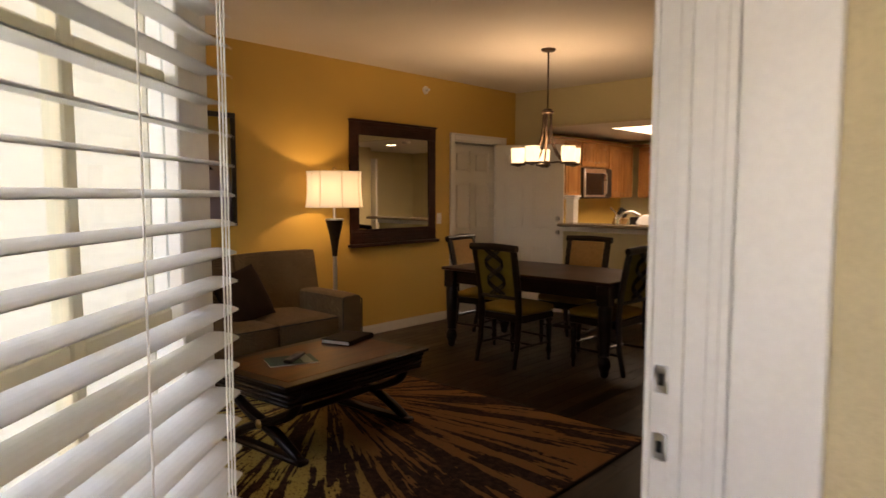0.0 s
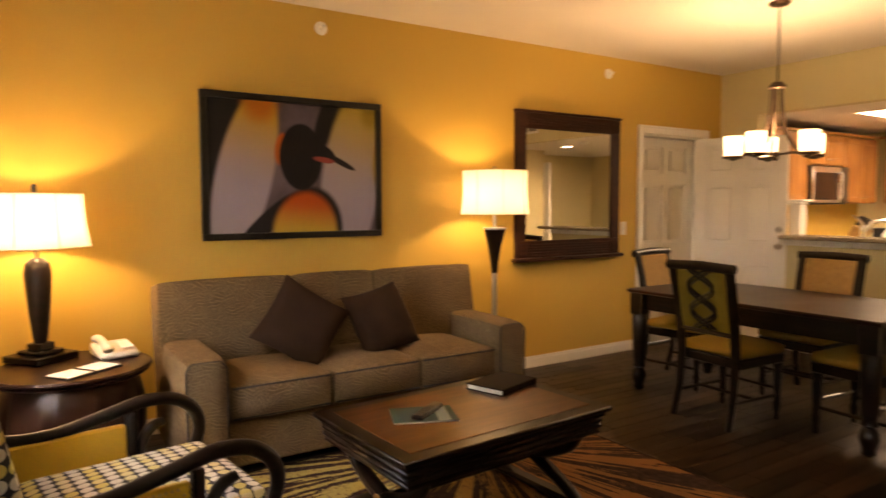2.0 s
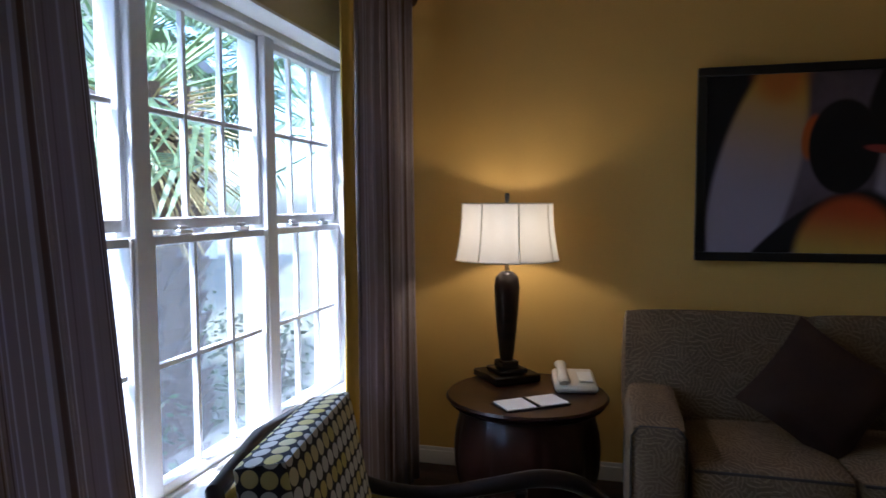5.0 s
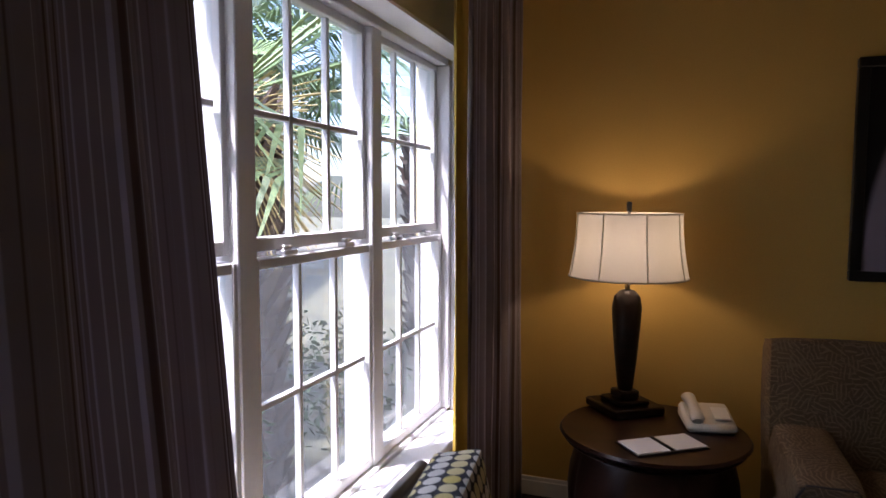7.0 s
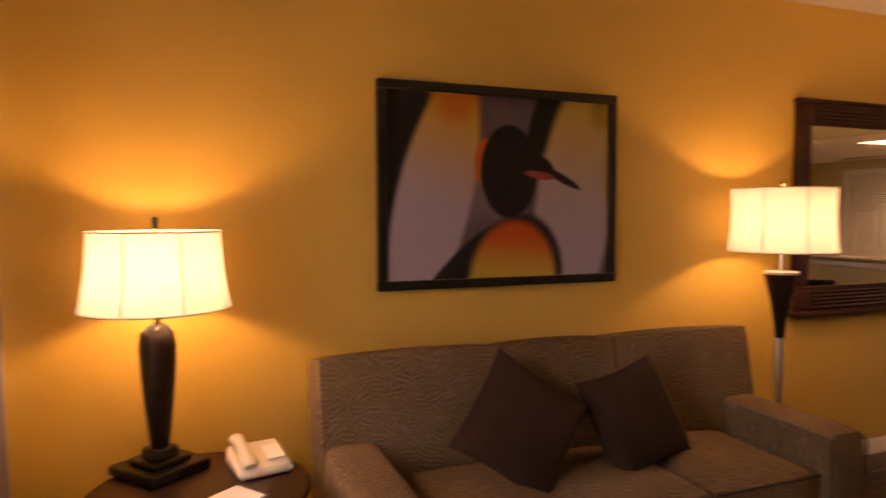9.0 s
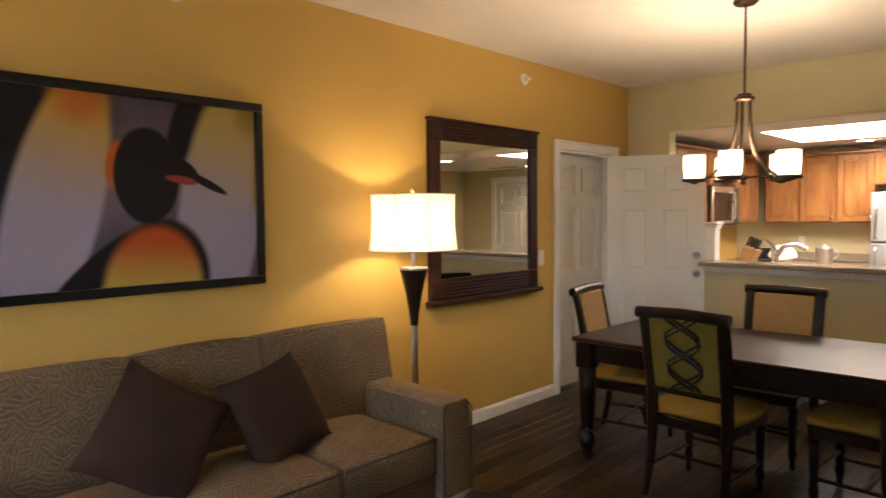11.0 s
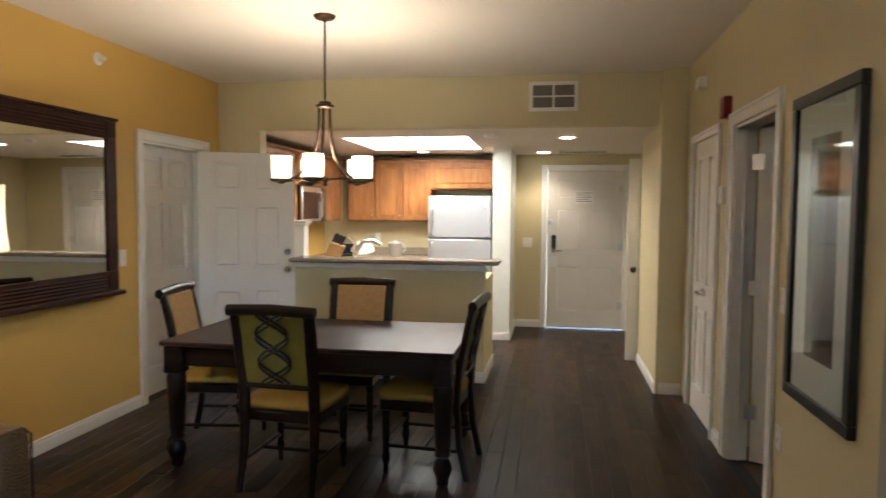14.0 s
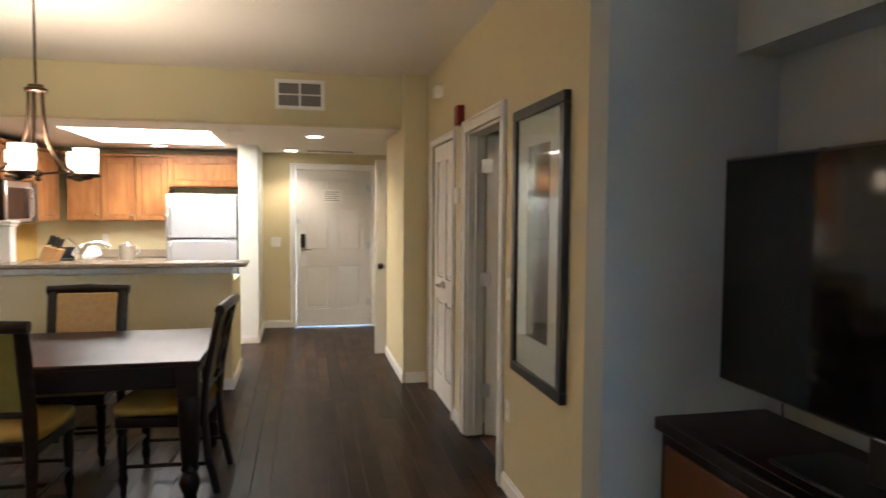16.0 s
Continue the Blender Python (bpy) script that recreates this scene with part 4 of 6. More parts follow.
# phone and notepad on the end table
ph = thing("telephone", "ivory desk telephone with handset and coiled cord", "telephone", (-5.28, 1.29, 0.594), 10)
bm = boxes((-0.10, -0.095, 0, 0.11, 0.095, 0.045), bevel=0.012)
for v in bm.verts:
    if v.co.z > 0.03:
        v.co.z += (0.10 - v.co.x) * 0.16 - 0.012
part("body", bm, PLASTIC, ph)
part("handset", tube([(-0.105, -0.055, 0.072), (-0.095, -0.055, 0.082), (-0.06, -0.055, 0.082), (0.0, -0.055, 0.080), (0.06, -0.055, 0.062), (0.095, -0.055, 0.054), (0.105, -0.055, 0.045)], [0.02, 0.029, 0.024, 0.02, 0.024, 0.029, 0.02], 12, rz=0.02), PLASTIC, ph)
keypad = part("keypad", boxes((-0.03, 0.012, 0.05, 0.07, 0.075, 0.056), bevel=0.002), WHITEPL, ph)
keypad.matrix_basis = pose(0, 0, 0.008, 0, 9, 0)
part("cord", tube([(0.06 * math.cos(a * 0.11) + 0.03 + 0.006 * math.cos(a * 2), -0.09 + 0.0022 * a, 0.008 + 0.005 * math.sin(a * 2)) for a in range(0, 84)], 0.0028, 5), PLASTIC, ph)
np_ = thing("notepad", "open white notepad in a dark folder", "notepad", (-4.98, 1.13, 0.594), 36)
part("cover", boxes((-0.075, -0.15, 0, 0.075, 0.15, 0.005), bevel=0.001), BLACKPL, np_)
part("page", boxes((-0.068, -0.143, 0.005, 0.068, -0.012, 0.009)), PAPER, np_)
part("page", boxes((-0.068, 0.012, 0.005, 0.068, 0.143, 0.009)), PAPER, np_)
part("pen", tube([(-0.07, 0.0, 0.009), (0.06, 0.0, 0.009)], 0.004, 6), BLACKPL, np_)

# ---- armchair ----
ac = thing("armchair", "dotted fabric armchair with yellow leather and dark wood arms", "armchair", (-3.72, 1.11, 0.012), 8)
ac.matrix_world = pose(-3.72, 1.11, 0.012, 0, 0, 8) @ Matrix.Diagonal((1, 1, 0.96, 1))
part("seat_frame", boxes((-0.30, -0.36, 0.24, 0.30, 0.33, 0.32), bevel=0.015), ESPRESSO, ac)
part("seat_cushion", cushion(bmesh.new(), -0.285, -0.22, 0.32, 0.285, 0.385, 0.50, 0.018, 10, 0.025), DOTS, ac, "cream, grey and yellow dotted seat cushion")
bm = cushion(bmesh.new(), -0.255, -0.062, -0.27, 0.255, 0.062, 0.27, 0.008, 10, 0.014)
bmesh.ops.rotate(bm, verts=bm.verts[:], matrix=Matrix.Rotation(radians(11), 3, "X"), cent=(0, 0, 0))
bmesh.ops.translate(bm, verts=bm.verts[:], vec=(0, -0.33, 0.67))
part("back_cushion", bm, DOTS, ac, "cream, grey and yellow dotted back cushion")
bm = bmesh.new()
box(bm, -0.31, -0.025, 0.28, 0.31, 0.025, 0.86, bevel=0.012)
bmesh.ops.rotate(bm, verts=bm.verts[:], matrix=Matrix.Rotation(radians(12), 3, "X"), cent=(0, 0, 0.28))
bmesh.ops.translate(bm, verts=bm.verts[:], vec=(0, -0.36, 0))
part("back_panel", bm, LEATHER, ac, "yellow leather outer back")
part("top_rail", tube([(-0.335, -0.33, 0.66), (-0.32, -0.43, 0.80), (-0.26, -0.47, 0.875), (0, -0.48, 0.90), (0.26, -0.47, 0.875), (0.32, -0.43, 0.80), (0.335, -0.33, 0.66)], 0.02, 10), ESPRESSO, ac)
for s in (-1, 1):
    x = s * 0.33
    pts = [(x, -0.36, 0.66), (x, -0.25, 0.625), (x, -0.1, 0.615), (x, 0.06, 0.645), (x, 0.2, 0.675), (x, 0.31, 0.66), (x, 0.38, 0.60), (x, 0.395, 0.52), (x, 0.36, 0.43), (x, 0.30, 0.36)]
    part("arm_rail", tube(*flowing(pts, [0.022, 0.022, 0.022, 0.024, 0.026, 0.026, 0.025, 0.023, 0.021, 0.018]), 12), ESPRESSO, ac)
    part("arm_scroll", tube(*flowing([(x, 0.17, 0.40), (x, 0.18, 0.50), (x, 0.215, 0.565), (x, 0.265, 0.585)], [0.017, 0.02, 0.022, 0.016]), 10), ESPRESSO, ac)
    x0, x1 = sorted((s * 0.305, s * 0.335))
    part("arm_panel", boxes((x0, -0.33, 0.30, x1, 0.13, 0.605), bevel=0.008), LEATHER, ac, "yellow leather arm panel")
    part("arm_post", boxes((x - 0.02, 0.132, 0.28, x + 0.02, 0.165, 0.64), bevel=0.005), ESPRESSO, ac)
    nail = lathe([(0.0055, 0), (0.0045, 0.003), (0.001, 0.0045)], 8)
    bmesh.ops.rotate(nail, verts=nail.verts[:], matrix=Matrix.Rotation(radians(90), 3, "Y"), cent=(0, 0, 0))
    first = None
    spots = [(0.122, 0.33 + 0.0165 * i) for i in range(17)] + [(0.105 - 0.0165 * i, 0.595 - 0.02 * (i < 1)) for i in range(25)]
    for side in (-1, 1):
        for yy, zz in spots:
            o = part("nail_head", nail, BRASS, ac) if first is None else new("nail_head", first.data)
            first = first or o
            o.parent = ac
            o.matrix_basis = pose(x + side * 0.0152, yy, zz, 0, 0, 0 if side > 0 else 180)
for x in (-0.29, 0.29):
    for y, k in ((0.30, 0.0), (-0.36, -0.06)):
        part("leg", tube([(x, y, 0.26), (x, y + k * 0.5, 0.13), (x, y + k, 0.0)], [0.026, 0.022, 0.016], 8), ESPRESSO, ac)

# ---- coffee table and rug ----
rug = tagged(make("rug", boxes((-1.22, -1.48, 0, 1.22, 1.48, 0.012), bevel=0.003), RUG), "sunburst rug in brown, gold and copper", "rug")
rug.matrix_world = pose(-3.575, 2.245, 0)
ct = thing("coffee_table", "dark wood coffee table with crossed curved legs", "coffee table", (-3.86, 2.535, 0.012), 4)
part("tabletop", boxes((-0.37, -0.56, 0.43, 0.37, 0.56, 0.455), bevel=0.006), ESPRESSO, ct)
part("inlay", boxes((-0.30, -0.49, 0.4545, 0.30, 0.49, 0.4575), bevel=0.001), CHERRY, ct, "polished cherry inlay panel")
for i in range(4):
    e = 0.352 - 0.004 * (i % 2) - i * 0.004
    part("reeded_apron", boxes((-e, -e - 0.185, 0.404 - i * 0.026, e, e + 0.185, 0.429 - i * 0.026), bevel=0.009), ESPRESSO, ct)
for s in (-1, 1):
    y = s * 0.42
    for m in (-1, 1):
        pts = [(m * 0.29, y, 0.33), (m * 0.24, y, 0.26), (m * 0.12, y, 0.20), (0, y, 0.16), (-m * 0.13, y, 0.11), (-m * 0.24, y, 0.055), (-m * 0.29, y, 0.02)]
        part("crossed_leg", tube(*flowing(pts, [0.032, 0.034, 0.036, 0.038, 0.036, 0.032, 0.028], 4), 10, rz=0.026), ESPRESSO, ct)
    bm = lathe([(0.026, 0), (0.028, 0.006), (0.018, 0.012), (0.008, 0.017)], 16)
    bmesh.ops.rotate(bm, verts=bm.verts[:], matrix=Matrix.Rotation(radians(-90 * s), 3, "X"), cent=(0, 0, 0))
    bmesh.ops.translate(bm, verts=bm.verts[:], vec=(0, y + s * 0.03, 0.16))
    part("boss", bm, BRASS, ct, "round brass boss")
    part("foot_rail", boxes((-0.34, y - 0.035, 0.0, 0.34, y + 0.035, 0.032), bevel=0.01), ESPRESSO, ct)
part("stretcher", tube([(0, -0.42, 0.16), (0, 0.42, 0.16)], 0.022, 10), ESPRESSO, ct)
top = 0.012 + 0.4575
mg = thing("magazine", "green and white magazine lying flat", "magazine", (-3.875, 2.33, top), -22)
part("pages", boxes((-0.10, -0.135, 0, 0.10, 0.135, 0.005)), PAPER, mg)
part("cover", boxes((-0.101, -0.136, 0.005, 0.10, 0.136, 0.0065)), painting("magazine_cover", (0.05, 0.10, 0.09), ((0.3, 0.5, 0.2, 3, 20, 0.3, (0.3, 0.35, 0.3), (0.02, 0.05, 0.04)), (0.8, 0.5, 0.1, 5, 5, 0.2, (0.6, 0.6, 0.55), (0.3, 0.35, 0.3))), 0.27, 0.2), mg)
rc = thing("remote_control", "black television remote control on the magazine", "remote control", (-3.87, 2.35, top + 0.007), 34)
part("body", boxes((-0.026, -0.11, 0, 0.026, 0.11, 0.022), bevel=0.007), BLACKPL, rc)
for i in range(5):
    for j in (-1, 0, 1):
        part("button", boxes((j * 0.012 - 0.004, -0.06 + i * 0.024, 0.0215, j * 0.012 + 0.004, -0.05 + i * 0.024, 0.024)), GREYSLOT, rc)
bk = thing("guest_folder", "dark brown leather folder with white pages", "folder", (-4.05, 2.89, top), 198)
part("back_cover", boxes((-0.105, -0.15, 0, 0.105, 0.15, 0.004), bevel=0.001), BOOK, bk)
part("pages", boxes((-0.1, -0.142, 0.004, 0.1, 0.142, 0.026)), PAPER, bk)
part("front_cover", boxes((-0.105, -0.15, 0.026, 0.105, 0.15, 0.031), (-0.109, -0.15, 0.0, -0.105, 0.15, 0.031), bevel=0.001), BOOK, bk)

# ---- dining set ----
dt = thing("dining_table", "dark mahogany dining table with turned legs", "dining table", (-3.975, 5.145, 0))
part("tabletop", boxes((-0.86, -0.48, 0.722, 0.86, 0.48, 0.75), bevel=0.007), TABLETOP, dt)
part("apron", boxes((-0.80, -0.42, 0.60, 0.80, -0.39, 0.722), (-0.80, 0.39, 0.60, 0.80, 0.42, 0.722), (-0.80, -0.39, 0.60, -0.77, 0.39, 0.722), (0.77, -0.39, 0.60, 0.80, 0.39, 0.722), bevel=0.003), ESPRESSO, dt)
leg = boxes((-0.052, -0.052, 0.56, 0.052, 0.052, 0.72), bevel=0.005)
lathe([(0.024, 0.0), (0.036, 0.015), (0.034, 0.04), (0.046, 0.07), (0.055, 0.10), (0.047, 0.135), (0.03, 0.16), (0.046, 0.175), (0.038, 0.20), (0.046, 0.24), (0.053, 0.40), (0.056, 0.54), (0.05, 0.562)], 18, leg)
lo = None
for x in (-0.79, 0.79):
    for y in (-0.41, 0.41):
        o = part("leg", leg, ESPRESSO, dt) if lo is None else new("leg", lo.data)
        lo = lo or o
        o.parent = dt
        o.matrix_basis = pose(x, y, 0)


def dining_chair():
    ch = thing("dining_chair", "dark wood dining chair with mustard seat and lattice back", "chair", (0, 0, 0), 0, "chairs round the table")
    part("seat_frame", boxes((-0.225, -0.20, 0.37, 0.225, 0.235, 0.43), bevel=0.006), ESPRESSO, ch)
    part("seat", cushion(bmesh.new(), -0.232, -0.195, 0.425, 0.232, 0.243, 0.495, 0.022, 8, 0.03), SEATFAB, ch, "mustard yellow seat pad")
    for s in (-1, 1):
        x = s * 0.20
        part("leg", lathe([(0.013, 0), (0.018, 0.02), (0.015, 0.045), (0.024, 0.075), (0.027, 0.10), (0.019, 0.13), (0.024, 0.145), (0.019, 0.16), (0.025, 0.22), (0.027, 0.31), (0.022, 0.33), (0.03, 0.345), (0.03, 0.37)], 14, None, x, 0.205), ESPRESSO, ch)
        part("leg", tube([(x * 1.03, -0.27, 0), (x * 1.01, -0.225, 0.2), (x, -0.21, 0.42), (x, -0.225, 0.62), (x * 1.02, -0.27, 0.86), (x * 1.03, -0.30, 0.985)], [0.018, 0.025, 0.033, 0.036, 0.036, 0.034], 8, rz=0.021), ESPRESSO, ch)
        part("side_stretcher", tube([(x, -0.235, 0.16), (x, 0.205, 0.16)], 0.011, 8), ESPRESSO, ch)
    part("cross_stretcher", tube([(-0.2, -0.02, 0.16), (0.2, -0.02, 0.16)], 0.011, 8), ESPRESSO, ch)
    part("front_stretcher", tube([(-0.2, 0.205, 0.20), (0.2, 0.205, 0.20)], 0.010, 8), ESPRESSO, ch)
    part("top_rail", tube([(-0.245, -0.303, 0.985), (0, -0.308, 0.995), (0.245, -0.303, 0.985)], 0.026, 10, rz=0.03), ESPRESSO, ch)
    part("back_rail", tube([(-0.2, -0.222, 0.575), (0.2, -0.222, 0.575)], 0.018, 8), ESPRESSO, ch)
    bm = box(bmesh.new(), -0.18, -0.016, 0, 0.18, 0.016, 0.385, bevel=0.01)
    bmesh.ops.rotate(bm, verts=bm.verts[:], matrix=Matrix.Rotation(radians(11.5), 3, "X"), cent=(0, 0, 0))
    bmesh.ops.translate(bm, verts=bm.verts[:], vec=(0, -0.213, 0.59))
    part("back_pad", bm, BACKFAB, ch, "golden damask back pad")
    bm = box(bmesh.new(), -0.176, -0.02, 0.004, 0.176, -0.0165, 0.38)
    bmesh.ops.rotate(bm, verts=bm.verts[:], matrix=Matrix.Rotation(radians(11.5), 3, "X"), cent=(0, 0, 0))
    bmesh.ops.translate(bm, verts=bm.verts[:], vec=(0, -0.213, 0.59))
    part("back_cover", bm, OLIVEFAB, ch, "olive gold outer back fabric")
    for side in (-1, 1):
        for lag in (-0.07, 0.07):
            pts = []
            for i in range(25):
                v = i / 24
                z = 0.006 + 0.37 * v
                pts.append((side * 0.088 * math.sin(2 * math.pi * (v - 0.5) / 0.8 + lag * 4), -0.213 - 0.026 - z * math.tan(radians(11.5)), 0.59 + z))
            part("lattice_band", tube(pts, 0.0135, 8, rz=0.0075), ESPRESSO, ch)
    return ch


ch = dining_chair()
ch.matrix_world = pose(-4.02, 4.72, 0, 0, 0, -3)
copy_thing(ch, pose(-3.97, 5.55, 0, 0, 0, 180))
copy_thing(ch, pose(-4.72, 5.2, 0, 0, 0, -82))
copy_thing(ch, pose(-3.32, 5.05, 0, 0, 0, 86))

# chandelier
cd = thing("chandelier", "bronze five-light chandelier with lit opal glass cups", "chandelier", (-3.99, 5.12, 0))
part("canopy", lathe([(0.02, 2.655), (0.055, 2.66), (0.066, 2.672), (0.066, 2.68)], 28), BRONZE, cd)
part("rod", lathe([(0.007, 2.15), (0.007, 2.66)], 10), BRONZE, cd)
part("hub", lathe([(0.05, 2.125), (0.055, 2.13), (0.055, 2.145), (0.04, 2.15), (0.036, 2.165), (0.01, 2.17)], 24), BRONZE, cd)
part("lower_hub", lathe([(0.008, 1.655), (0.018, 1.665), (0.012, 1.68), (0.026, 1.69), (0.026, 1.705), (0.01, 1.715)], 18), BRONZE, cd)
for i in range(5):
    a = radians(72 * i - 13.1)
    c, s = math.cos(a), math.sin(a)
    bar = [(0.035, 2.13), (0.037, 2.05), (0.043, 1.97), (0.06, 1.88), (0.10, 1.79), (0.17, 1.715), (0.25, 1.685)]
    arm = part("arm", tube(*flowing([(r * c, r * s, z) for r, z in bar], [0.0085] * 7, 4), 8), BRONZE, cd)
    part("brace", tube([(0.02 * c, 0.02 * s, 1.695), (0.12 * c, 0.12 * s, 1.705), (0.19 * c, 0.19 * s, 1.70)], 0.005, 6), BRONZE, arm)
    part("cup", lathe([(0.012, 1.665), (0.03, 1.675), (0.066, 1.68), (0.068, 1.695), (0.06, 1.697)], 20, None, 0.26 * c, 0.26 * s), BRONZE, arm)
    part("glass_shade", lathe([(0.045, 1.697), (0.056, 1.705), (0.060, 1.76), (0.060, 1.83), (0.055, 1.83), (0.055, 1.76), (0.049, 1.71), (0.0, 1.706)], 24, None, 0.26 * c, 0.26 * s, closed=False), OPAL, cd, "lit opal glass cup")
# added upward spot at the centre, standing in for the five cups' bulbs
lamp("chandelier_fill_spot", "SPOT", look((-3.99, 5.12, 1.84), (-3.99, 5.12001, 3)), 2.7, SOFT, size=0.14, spot=170)

# ---- things on the walls ----
pw, phh = 1.225, 0.922
pic = thing("painting", "large abstract painting of grey, orange and black ovals, black framed", "painting", (XL, 2.452, 1.616))
f = 0.042
part("frame", boxes((0.002, -pw / 2, -phh / 2, 0.045, pw / 2, -phh / 2 + f), (0.002, -pw / 2, phh / 2 - f, 0.045, pw / 2, phh / 2), (0.002, -pw / 2, -phh / 2 + f, 0.045, -pw / 2 + f, phh / 2 - f), (0.002, pw / 2 - f, -phh / 2 + f, 0.045, pw / 2, phh / 2 - f), bevel=0.004), BLACK, pic)
GREYV, DARK = (0.30, 0.26, 0.33), (0.012, 0.010, 0.012)
ART = painting("abstract_ovals", (0.11, 0.085, 0.105), (
    (0.09, 0.40, 0.14, 0.70, -14, 0.12, DARK, DARK),
    (0.215, 0.56, 0.145, 0.62, -14, 0.10, (0.46, 0.27, 0.03), GREYV),
    (0.30, 0.05, 0.085, 0.13, -10, 0.5, (0.34, 0.07, 0.02), (0.44, 0.14, 0.02)),
    (0.70, 0.10, 0.07, 0.28, -24, 0.15, DARK, DARK),
    (0.81, 0.60, 0.175, 0.72, -9, 0.10, (0.44, 0.31, 0.06), GREYV),
    (0.93, 0.10, 0.05, 0.08, 0, 0.7, (0.22, 0.14, 0.02), (0.30, 0.21, 0.04)),
    (1.0, 0.42, 0.05, 0.20, -6, 0.3, (0.45, 0.12, 0.02), (0.36, 0.24, 0.05)),
    (0.33, 0.88, 0.05, 0.30, -48, 0.15, DARK, DARK),
    (0.57, 0.94, 0.185, 0.31, -4, 0.08, DARK, DARK),
    (0.54, 0.97, 0.18, 0.30, -4, 0.12, (0.42, 0.07, 0.015), (0.46, 0.33, 0.06)),
    (0.41, 0.37, 0.035, 0.11, -8, 0.2, (0.52, 0.10, 0.015), (0.40, 0.10, 0.02)),
    (0.52, 0.42, 0.12, 0.235, 0, 0.05, DARK, DARK),
    (0.64, 0.385, 0.085, 0.06, -26, 0.10, DARK, DARK),
    (0.745, 0.445, 0.10, 0.022, -26, 0.15, DARK, DARK),
    (0.65, 0.435, 0.06, 0.02, -8, 0.25, (0.28, 0.05, 0.04), (0.28, 0.05, 0.04)),
), pw, phh)
part("canvas", boxes((0.01, -pw / 2 + f, -phh / 2 + f, 0.03, pw / 2 - f, phh / 2 - f)), ART, pic)

mir = thing("wall_mirror", "large wall mirror in a reeded dark wood frame", "mirror", (XL, 4.888, 1.51))
mw, mh, f = 1.2, 1.22, 0.105
for a, b, c, d in ((-mw / 2, -mh / 2 + 0.03, mw / 2, -mh / 2 + 0.17), (-mw / 2, mh / 2 - 0.125, mw / 2, mh / 2)):
    rail = part("rail", boxes((0.002, a, b, 0.035, c, d), bevel=0.003), MIRWOOD, mir)
    n = int((d - b - 0.02) / 0.022)
    for i in range(n):
        z = b + 0.018 + i * 0.022
        part("reed", tube([(0.036, a + 0.14, z), (0.036, c - 0.14, z)], 0.0085, 6), MIRWOOD, rail)
    for y in (a + 0.065, c - 0.065):
        part("corner_block", boxes((0.035, y - 0.05, (b + d) / 2 - 0.05, 0.043, y + 0.05, (b + d) / 2 + 0.05), bevel=0.004), MIRWOOD, rail)
for s in (-1, 1):
    y0, y1 = sorted((s * mw / 2, s * (mw / 2 - f)))
    stile = part("stile", boxes((0.002, y0, -mh / 2 + 0.17, 0.033, y1, mh / 2 - 0.125), bevel=0.003), MIRWOOD, mir)
part("ledge", boxes((0.002, -mw / 2 - 0.025, -mh / 2, 0.075, mw / 2 + 0.025, -mh / 2 + 0.03), bevel=0.006), MIRWOOD, mir)
part("cornice", boxes((0.002, -mw / 2 - 0.012, mh / 2, 0.05, mw / 2 + 0.012, mh / 2 + 0.022), bevel=0.006), MIRWOOD, mir)
part("mirror_pane", boxes((0.004, -mw / 2 + f - 0.004, -mh / 2 + 0.166, 0.02, mw / 2 - f + 0.004, mh / 2 - 0.121)), MIRROR, mir, "silvered mirror glass")

art = thing("framed_print", "tall framed print behind glass with cream mount", "picture", (XR, 4.07, 1.357))
aw, ah, f = 0.665, 1.30, 0.05
part("frame", boxes((-0.035, -aw / 2, -ah / 2, -0.002, aw / 2, -ah / 2 + f), (-0.035, -aw / 2, ah / 2 - f, -0.002, aw / 2, ah / 2), (-0.035, -aw / 2, -ah / 2 + f, -0.002, -aw / 2 + f, ah / 2 - f), (-0.035, aw / 2 - f, -ah / 2 + f, -0.002, aw / 2, ah / 2 - f), bevel=0.004), BLACK, art)
part("mount", boxes((-0.016, -aw / 2 + f, -ah / 2 + f, -0.004, aw / 2 - f, ah / 2 - f)), MAT, art)
part("print", boxes((-0.0185, -0.14, -0.44, -0.0165, 0.14, 0.46)), painting("muted_print", (0.16, 0.13, 0.09), ((0.3, 0.5, 0.3, 0.6, 4, 0.5, (0.20, 0.13, 0.06), (0.10, 0.08, 0.06)), (0.65, 0.4, 0.25, 0.5, 0, 0.5, (0.30, 0.34, 0.28), (0.22, 0.22, 0.16))), 0.28, 0.9), art)
part("glazing", boxes((-0.026, -aw / 2 + f - 0.003, -ah / 2 + f - 0.003, -0.023, aw / 2 - f + 0.003, ah / 2 - f + 0.003)), GLASS, art)


def on_wall(name, label, category, at, normal, w, h, d, material, extra=None):
    """A small fixture on a wall, facing along normal ('x', '-x' or '-y')."""
    turn = {"x": -90, "-x": 90, "-y": 180}[normal]
    t_ = thing(name, label, category, at, turn)
    part("plate", boxes((-w / 2, 0.001, -h / 2, w / 2, d, h / 2), bevel=min(d * 0.4, 0.004)), material, t_)
    if extra:
        extra(t_, d)
    return t_


def toggles(n):
    def add(t_, d):
        for i in range(n):
            x = (i - (n - 1) / 2) * 0.045
            part("toggle", boxes((x - 0.008, d, -0.016, x + 0.008, d + 0.006, 0.016), bevel=0.002), WHITEPL, t_)
    return add


